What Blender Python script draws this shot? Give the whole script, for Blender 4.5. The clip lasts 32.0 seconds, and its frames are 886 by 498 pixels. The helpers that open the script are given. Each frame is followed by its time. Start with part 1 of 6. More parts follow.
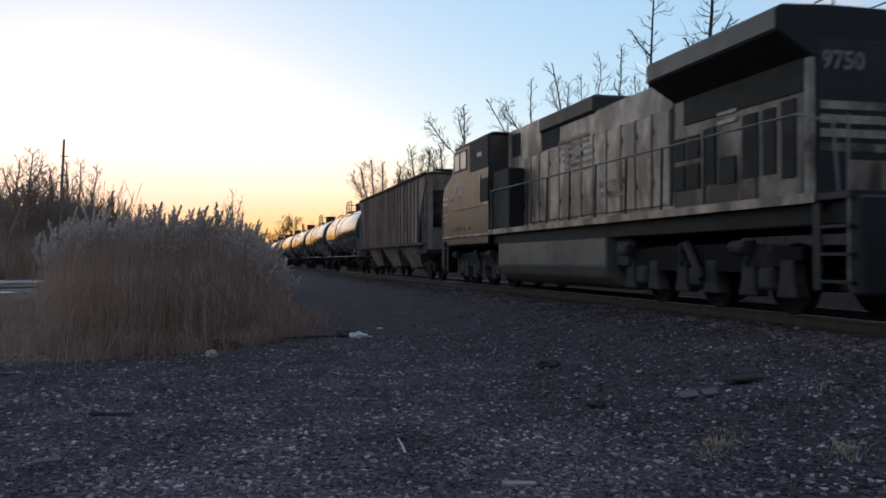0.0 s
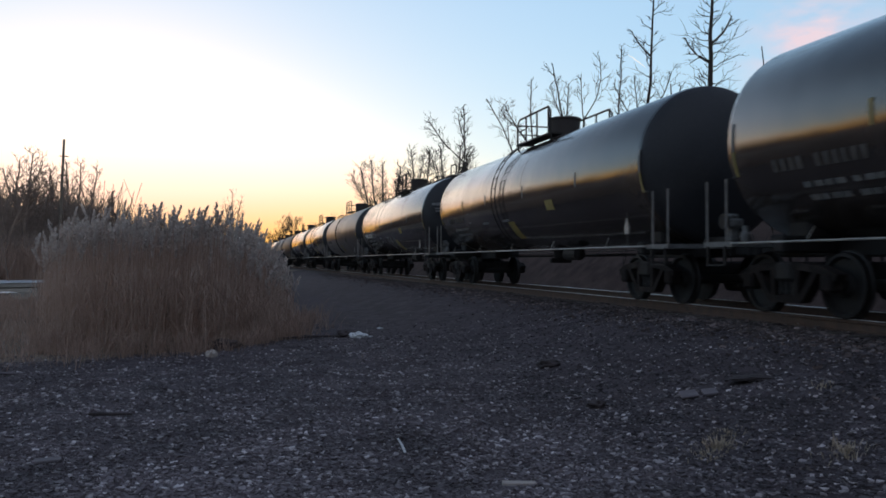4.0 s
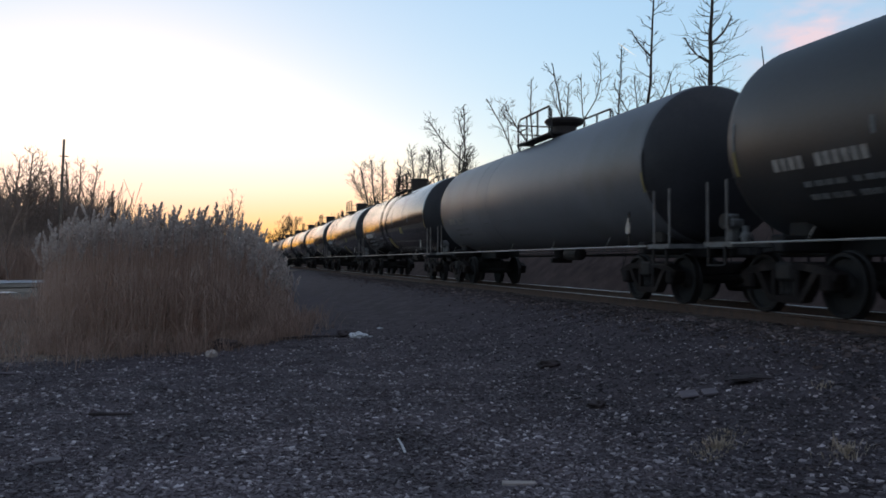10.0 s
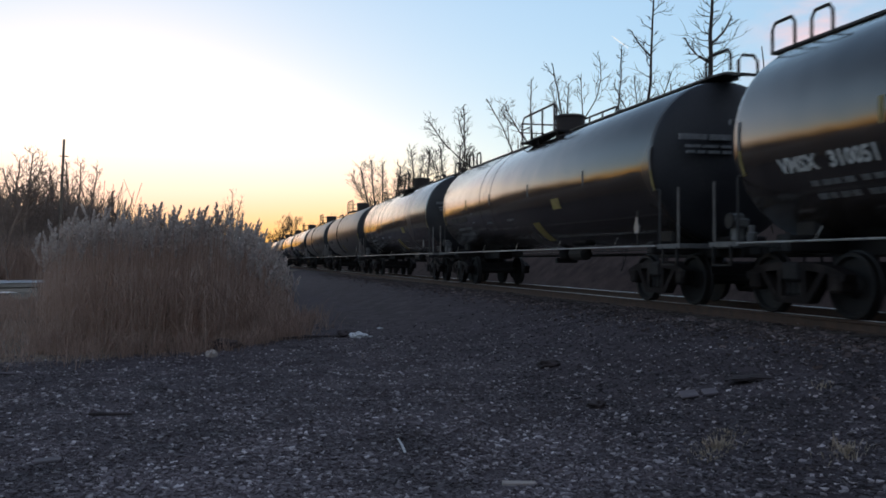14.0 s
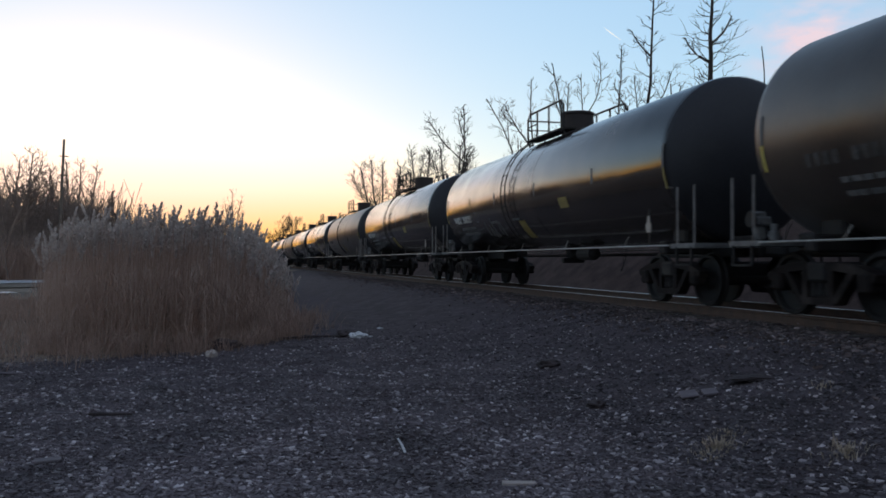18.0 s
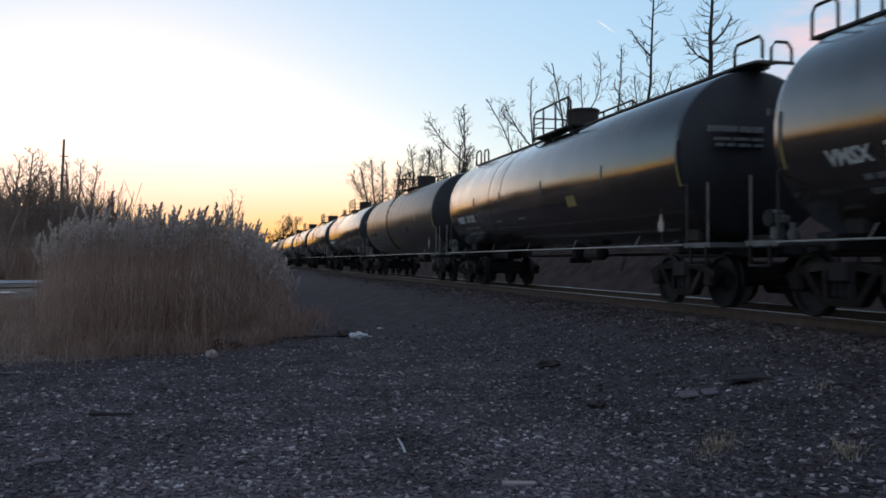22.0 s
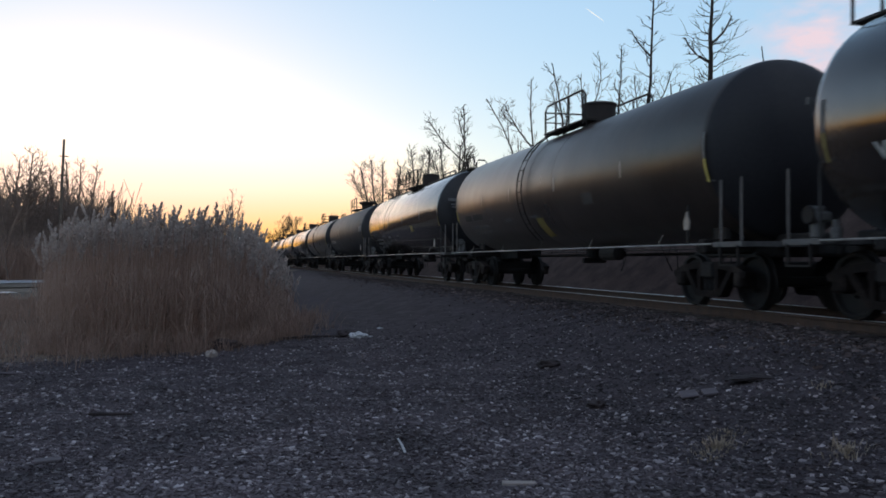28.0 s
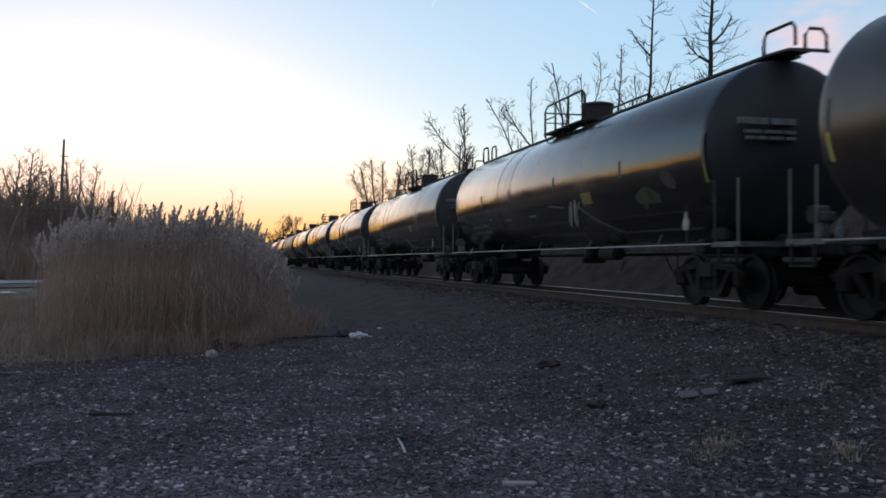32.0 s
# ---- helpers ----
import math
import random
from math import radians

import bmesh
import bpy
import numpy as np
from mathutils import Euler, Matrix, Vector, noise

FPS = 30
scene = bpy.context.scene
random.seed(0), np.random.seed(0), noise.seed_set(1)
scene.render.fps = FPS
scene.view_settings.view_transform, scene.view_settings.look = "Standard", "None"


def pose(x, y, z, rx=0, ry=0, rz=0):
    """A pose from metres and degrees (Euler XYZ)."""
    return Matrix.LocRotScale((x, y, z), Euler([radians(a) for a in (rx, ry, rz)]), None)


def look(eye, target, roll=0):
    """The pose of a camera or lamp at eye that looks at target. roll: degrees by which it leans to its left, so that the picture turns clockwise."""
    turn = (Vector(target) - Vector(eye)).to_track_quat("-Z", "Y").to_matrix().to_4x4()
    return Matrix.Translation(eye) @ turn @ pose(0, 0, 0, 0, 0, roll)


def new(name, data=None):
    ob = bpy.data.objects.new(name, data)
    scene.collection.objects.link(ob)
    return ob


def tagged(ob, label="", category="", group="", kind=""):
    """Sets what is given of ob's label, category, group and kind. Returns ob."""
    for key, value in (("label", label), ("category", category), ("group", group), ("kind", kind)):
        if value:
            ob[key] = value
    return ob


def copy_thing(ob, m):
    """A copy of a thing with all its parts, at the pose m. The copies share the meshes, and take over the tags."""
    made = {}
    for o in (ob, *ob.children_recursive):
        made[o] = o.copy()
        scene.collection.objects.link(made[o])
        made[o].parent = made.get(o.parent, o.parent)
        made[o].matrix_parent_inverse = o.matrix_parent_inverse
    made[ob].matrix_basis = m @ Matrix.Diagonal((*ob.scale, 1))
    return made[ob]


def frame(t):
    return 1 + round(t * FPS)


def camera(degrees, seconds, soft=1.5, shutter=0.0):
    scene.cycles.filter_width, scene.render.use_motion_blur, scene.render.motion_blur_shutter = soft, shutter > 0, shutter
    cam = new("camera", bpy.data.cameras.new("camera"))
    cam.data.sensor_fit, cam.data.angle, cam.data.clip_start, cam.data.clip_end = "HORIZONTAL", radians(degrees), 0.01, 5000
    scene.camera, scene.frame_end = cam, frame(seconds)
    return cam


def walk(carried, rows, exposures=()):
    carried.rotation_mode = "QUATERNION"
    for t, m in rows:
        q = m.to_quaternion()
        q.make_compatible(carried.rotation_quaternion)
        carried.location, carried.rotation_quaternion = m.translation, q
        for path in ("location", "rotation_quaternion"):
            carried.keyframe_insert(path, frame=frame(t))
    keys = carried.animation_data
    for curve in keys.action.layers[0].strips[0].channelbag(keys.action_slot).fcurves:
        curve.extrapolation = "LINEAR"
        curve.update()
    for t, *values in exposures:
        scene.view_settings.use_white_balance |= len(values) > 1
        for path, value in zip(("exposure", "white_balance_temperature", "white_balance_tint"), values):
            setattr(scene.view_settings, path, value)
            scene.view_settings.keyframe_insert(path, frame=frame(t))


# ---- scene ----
# The camera stands still beside the line; y runs along the track, x across it, z up.
EYE = (0.0, 0.0, 1.5)
TURN, TILT = 14.14, 0.76
cam = camera(54.7, 32.0, soft=1.7, shutter=0.14)
CAM_POSE = look(EYE, (math.sin(radians(TURN)), math.cos(radians(TURN)), 1.5 + math.tan(radians(TILT))))
walk(cam, [(0.0, CAM_POSE), (32.0, CAM_POSE)], exposures=[(0.0, 0.0, 6400, 5), (32.0, 0.0, 6400, 5)])

# ---- sky and light ----
HAZE = (1.12, 1.78, 2.75)  # thin high veil over the whole sky
LOW_HAZE = (2.0, 1.15, 0.45)  # the same veil low over the sunset, where it turns yellow
HIGH_HAZE = (0.1, 0.22, 0.5)  # overhead, where the veil is thinner
ROSE = (1.32, 1.42, 1.95)  # the cool even light opposite the sunset
GLARE = (7.0, 5.6, 4.8)  # the veil never shines brighter than this
LOW_GLARE = (5.8, 2.4, 0.8)  # and no brighter than this at the horizon
world = bpy.data.worlds.new("dusk_sky")
scene.world = world
world.use_nodes = True
wn, wl = world.node_tree.nodes, world.node_tree.links
wn.clear()
sky = wn.new("ShaderNodeTexSky")
sky.sky_type = "NISHITA"
sky.sun_disc = False
sky.sun_elevation = radians(1.7)
sky.sun_rotation = radians(-7.0)
sky.air_density, sky.dust_density, sky.ozone_density = 1.0, 0.65, 1.6
haze = wn.new("ShaderNodeMix")
haze.data_type, haze.blend_type = "RGBA", "ADD"
haze.inputs[0].default_value = 1.0
tone = wn.new("ShaderNodeMix")
tone.data_type = "RGBA"
tone.inputs[6].default_value = (*ROSE, 1)
low = wn.new("ShaderNodeMix")
low.data_type = "RGBA"
low.inputs[6].default_value, low.inputs[7].default_value = (*LOW_HAZE, 1), (*HAZE, 1)
high = wn.new("ShaderNodeMix")
high.data_type = "RGBA"
high.inputs[7].default_value = (*HIGH_HAZE, 1)
wl.new(low.outputs[2], high.inputs[6])
wl.new(high.outputs[2], tone.inputs[7])
wl.new(tone.outputs[2], haze.inputs[7])
bg = wn.new("ShaderNodeBackground")
bg.inputs[1].default_value = 0.219
wo = wn.new("ShaderNodeOutputWorld")
# the veil scatters more light on the sunset's side
aim = wn.new("ShaderNodeTexCoord")
turn = wn.new("ShaderNodeVectorMath")
turn.operation = "DOT_PRODUCT"
turn.inputs[1].default_value = (math.sin(radians(-7)), math.cos(radians(-7)), 0.0)
spread = wn.new("ShaderNodeMapRange")
spread.inputs[1].default_value, spread.inputs[2].default_value = -0.8, 0.8
spread.inputs[3].default_value, spread.inputs[4].default_value = 0.0, 1.0
wl.new(aim.outputs["Generated"], turn.inputs[0])
wl.new(turn.outputs["Value"], spread.inputs[0])
wl.new(spread.outputs[0], tone.inputs[0])
height = wn.new("ShaderNodeSeparateXYZ")
rise_up = wn.new("ShaderNodeMapRange")
rise_up.interpolation_type = "SMOOTHSTEP"
rise_up.inputs[1].default_value, rise_up.inputs[2].default_value = 0.015, 0.13
wl.new(aim.outputs["Generated"], height.inputs[0])
wl.new(height.outputs["Z"], rise_up.inputs[0])
wl.new(rise_up.outputs[0], low.inputs[0])
thin_out = wn.new("ShaderNodeMapRange")
thin_out.interpolation_type = "SMOOTHSTEP"
thin_out.inputs[1].default_value, thin_out.inputs[2].default_value = 0.27, 0.6
wl.new(height.outputs["Z"], thin_out.inputs[0])
wl.new(thin_out.outputs[0], high.inputs[0])
wl.new(sky.outputs[0], haze.inputs[6])
glare = wn.new("ShaderNodeMix")
glare.data_type, glare.blend_type = "RGBA", "DARKEN"
glare.inputs[0].default_value = 1.0
limit, lift_up = wn.new("ShaderNodeMix"), wn.new("ShaderNodeMapRange")
limit.data_type = "RGBA"
limit.inputs[6].default_value, limit.inputs[7].default_value = (*LOW_GLARE, 1), (*GLARE, 1)
lift_up.inputs[1].default_value, lift_up.inputs[2].default_value = 0.0, 0.12
wl.new(height.outputs["Z"], lift_up.inputs[0])
wl.new(lift_up.outputs[0], limit.inputs[0])
wl.new(limit.outputs[2], glare.inputs[7])
wl.new(haze.outputs[2], glare.inputs[6])
# a pinkish wisp of cloud low over the trees
tc = wn.new("ShaderNodeTexCoord")
near = wn.new("ShaderNodeVectorMath")
near.operation = "DISTANCE"
near.inputs[1].default_value = (0.594, 0.772, 0.226)
fall = wn.new("ShaderNodeMapRange")
fall.interpolation_type = "SMOOTHSTEP"
fall.inputs[1].default_value, fall.inputs[2].default_value = 0.095, 0.0
fall.inputs[4].default_value = 1.5
stretch = wn.new("ShaderNodeMapping")
stretch.inputs["Scale"].default_value = (15, 15, 36)
puff = wn.new("ShaderNodeTexNoise")
puff.inputs["Scale"].default_value, puff.inputs["Detail"].default_value = 1.0, 6.0
cover = wn.new("ShaderNodeMath")
cover.operation = "MULTIPLY"
cloud = wn.new("ShaderNodeMix")
cloud.data_type = "RGBA"
cloud.inputs[7].default_value = (4.0, 3.15, 3.5, 1)
wl.new(tc.outputs["Generated"], near.inputs[0])
wl.new(near.outputs["Value"], fall.inputs[0])
wl.new(tc.outputs["Generated"], stretch.inputs[0])
wl.new(stretch.outputs[0], puff.inputs["Vector"])
wl.new(fall.outputs[0], cover.inputs[0])
wisp = wn.new("ShaderNodeMapRange")
wisp.inputs[1].default_value, wisp.inputs[2].default_value = 0.36, 0.66
wl.new(puff.outputs[0], wisp.inputs[0])
wl.new(wisp.outputs[0], cover.inputs[1])
wl.new(cover.outputs[0], cloud.inputs[0])
wl.new(glare.outputs[2], cloud.inputs[6])
wl.new(cloud.outputs[2], bg.inputs[0])
wl.new(bg.outputs[0], wo.inputs[0])

# ---- materials ----
def material(name, base, rough=0.8, metal=0.0, vary=0.25, scale=8.0, fine=60.0, bump=0.1, second=None, amount=0.5, spec=0.5, coords="Object", streak=1.0, coat=0.0, dent=0.0, each=0.0, dust=0.0, crisp=0.0, soil=0.0):
    """A surface with blotches (scale), grain (fine), an optional second colour in patches, and relief."""
    m = bpy.data.materials.new(name)
    m.use_nodes = True
    n, l = m.node_tree.nodes, m.node_tree.links
    b = n["Principled BSDF"]
    tc = n.new("ShaderNodeTexCoord")
    info = n.new("ShaderNodeObjectInfo")
    add = n.new("ShaderNodeVectorMath")
    add.operation = "ADD"
    mul = n.new("ShaderNodeMath")
    mul.operation, mul.inputs[1].default_value = "MULTIPLY", 37.0
    l.new(info.outputs["Random"], mul.inputs[0])
    l.new(tc.outputs[coords], add.inputs[0])
    l.new(mul.outputs[0], add.inputs[1])
    if streak != 1.0:  # stains drawn out downwards
        drawn = n.new("ShaderNodeMapping")
        drawn.inputs["Scale"].default_value = (1, 1, streak)
        l.new(add.outputs[0], drawn.inputs[0])
        add = drawn
    big, small = n.new("ShaderNodeTexNoise"), n.new("ShaderNodeTexNoise")
    for node, s, d in ((big, scale, 5.0), (small, fine, 3.0)):
        node.inputs["Scale"].default_value, node.inputs["Detail"].default_value = s, d
        l.new(add.outputs[0], node.inputs["Vector"])
    ramp = n.new("ShaderNodeValToRGB")
    dark = tuple(c * (1 - vary) for c in base)
    lite = tuple(min(1, c * (1 + vary)) for c in base)
    ramp.color_ramp.elements[0].position, ramp.color_ramp.elements[1].position = 0.3, 0.7
    ramp.color_ramp.elements[0].color, ramp.color_ramp.elements[1].color = (*dark, 1), (*lite, 1)
    l.new(big.outputs[0], ramp.inputs[0])
    out = ramp.outputs[0]
    if second:
        mask = n.new("ShaderNodeValToRGB")
        mask.color_ramp.elements[0].position, mask.color_ramp.elements[1].position = 0.62 - 0.3 * amount, 0.75 - 0.2 * amount
        if crisp:  # stains with a firmer rim
            mask.color_ramp.elements[0].position, mask.color_ramp.elements[1].position = 0.6 - 0.18 * amount - crisp, 0.6 - 0.18 * amount + crisp
        tex = n.new("ShaderNodeTexNoise")
        tex.inputs["Scale"].default_value, tex.inputs["Detail"].default_value = scale * 0.45, 8.0
        l.new(add.outputs[0], tex.inputs["Vector"])
        l.new(tex.outputs[0], mask.inputs[0])
        mix = n.new("ShaderNodeMix")
        mix.data_type = "RGBA"
        mix.inputs[7].default_value = (*second, 1)
        l.new(mask.outputs[0], mix.inputs[0])
        l.new(out, mix.inputs[6])
        out = mix.outputs[2]
    if each:  # every panel weathered a little differently
        tone, own = n.new("ShaderNodeMapRange"), n.new("ShaderNodeMix")
        tone.inputs[3].default_value, tone.inputs[4].default_value = 1 - each, 1 + each
        own.data_type, own.blend_type, own.inputs[0].default_value = "RGBA", "MULTIPLY", 1.0
        l.new(info.outputs["Random"], tone.inputs[0])
        l.new(out, own.inputs[6])
        l.new(tone.outputs[0], own.inputs[7])
        out = own.outputs[2]
    fm = n.new("ShaderNodeMix")
    fm.data_type, fm.blend_type = "RGBA", "MULTIPLY"
    fm.inputs[0].default_value = min(1.0, vary * 1.6)
    l.new(out, fm.inputs[6])
    l.new(small.outputs[0], fm.inputs[7])
    l.new(fm.outputs[2], b.inputs["Base Color"])
    b.inputs["Metallic"].default_value = metal
    b.inputs["Specular IOR Level"].default_value = spec
    b.inputs["Sheen Weight"].default_value, b.inputs["Sheen Roughness"].default_value = dust, 0.35
    b.inputs["Sheen Tint"].default_value = (0.85, 0.76, 0.74, 1)
    b.inputs["Coat Weight"].default_value, b.inputs["Coat Roughness"].default_value = coat, rough
    rr = n.new("ShaderNodeMapRange")
    rr.inputs[3].default_value, rr.inputs[4].default_value = max(0.03, rough * 0.72), min(1, rough * 1.28)
    l.new(big.outputs[0], rr.inputs[0])
    if soil and second:  # dirt dulls the gloss where it lies
        dull = n.new("ShaderNodeMix")
        dull.inputs[3].default_value = soil
        l.new(mask.outputs[0], dull.inputs[0])
        l.new(rr.outputs[0], dull.inputs[2])
        l.new(dull.outputs[0], b.inputs["Roughness"])
    else:
        l.new(rr.outputs[0], b.inputs["Roughness"])
    bp = n.new("ShaderNodeBump")
    bp.inputs["Strength"].default_value, bp.inputs["Distance"].default_value = bump, 0.02
    l.new(small.outputs[0], bp.inputs["Height"])
    if dent:  # shallow waviness of thin sheet metal
        wavy, bp2 = n.new("ShaderNodeTexNoise"), n.new("ShaderNodeBump")
        wavy.inputs["Scale"].default_value, wavy.inputs["Detail"].default_value = 1.1, 1.5
        l.new(tc.outputs[coords], wavy.inputs["Vector"])
        bp2.inputs["Strength"].default_value, bp2.inputs["Distance"].default_value = dent, 0.05
        l.new(wavy.outputs[0], bp2.inputs["Height"])
        l.new(bp2.outputs[0], bp.inputs["Normal"])
    l.new(bp.outputs[0], b.inputs["Normal"])
    return m


def island_material(name, dark, lite, rough=0.9, power=2.2, thin=0.0, patch=0.0):
    """Loose pieces of one mesh, each of its own shade."""
    m = bpy.data.materials.new(name)
    m.use_nodes = True
    n, l = m.node_tree.nodes, m.node_tree.links
    b = n["Principled BSDF"]
    g, pw, ramp = n.new("ShaderNodeNewGeometry"), n.new("ShaderNodeMath"), n.new("ShaderNodeMix")
    pw.operation, pw.inputs[1].default_value = "POWER", power
    ramp.data_type = "RGBA"
    ramp.inputs[6].default_value, ramp.inputs[7].default_value = (*dark, 1), (*lite, 1)
    l.new(g.outputs["Random Per Island"], pw.inputs[0])
    l.new(pw.outputs[0], ramp.inputs[0])
    tc, tex, mul = n.new("ShaderNodeTexCoord"), n.new("ShaderNodeTexNoise"), n.new("ShaderNodeMix")
    tex.inputs["Scale"].default_value, tex.inputs["Detail"].default_value = 40.0, 4.0
    l.new(tc.outputs["Object"], tex.inputs["Vector"])
    mul.data_type, mul.blend_type, mul.inputs[0].default_value = "RGBA", "MULTIPLY", 0.5
    l.new(ramp.outputs[2], mul.inputs[6])
    l.new(tex.outputs[0], mul.inputs[7])
    if patch:  # dusty and stained spots, a step or two across
        spot, span, dim = n.new("ShaderNodeTexNoise"), n.new("ShaderNodeMapRange"), n.new("ShaderNodeMix")
        spot.inputs["Scale"].default_value, spot.inputs["Detail"].default_value = patch, 5.0
        l.new(tc.outputs["Object"], spot.inputs["Vector"])
        span.inputs[1].default_value, span.inputs[2].default_value = 0.32, 0.62
        span.inputs[3].default_value, span.inputs[4].default_value = 0.5, 1.15
        l.new(spot.outputs[0], span.inputs[0])
        dim.data_type, dim.blend_type, dim.inputs[0].default_value = "RGBA", "MULTIPLY", 1.0
        l.new(mul.outputs[2], dim.inputs[6])
        l.new(span.outputs[0], dim.inputs[7])
        mul = dim
    l.new(mul.outputs[2], b.inputs["Base Color"])
    b.inputs["Roughness"].default_value = rough
    bp = n.new("ShaderNodeBump")
    bp.inputs["Strength"].default_value, bp.inputs["Distance"].default_value = 0.4, 0.01
    l.new(tex.outputs[0], bp.inputs["Height"])
    l.new(bp.outputs[0], b.inputs["Normal"])
    if thin:  # dry leaves let some light through
        tr, mx = n.new("ShaderNodeBsdfTranslucent"), n.new("ShaderNodeMixShader")
        mx.inputs[0].default_value = thin
        l.new(mul.outputs[2], tr.inputs[0])
        l.new(b.outputs[0], mx.inputs[1])
        l.new(tr.outputs[0], mx.inputs[2])
        l.new(mx.outputs[0], n["Material Output"].inputs[0])
    return m


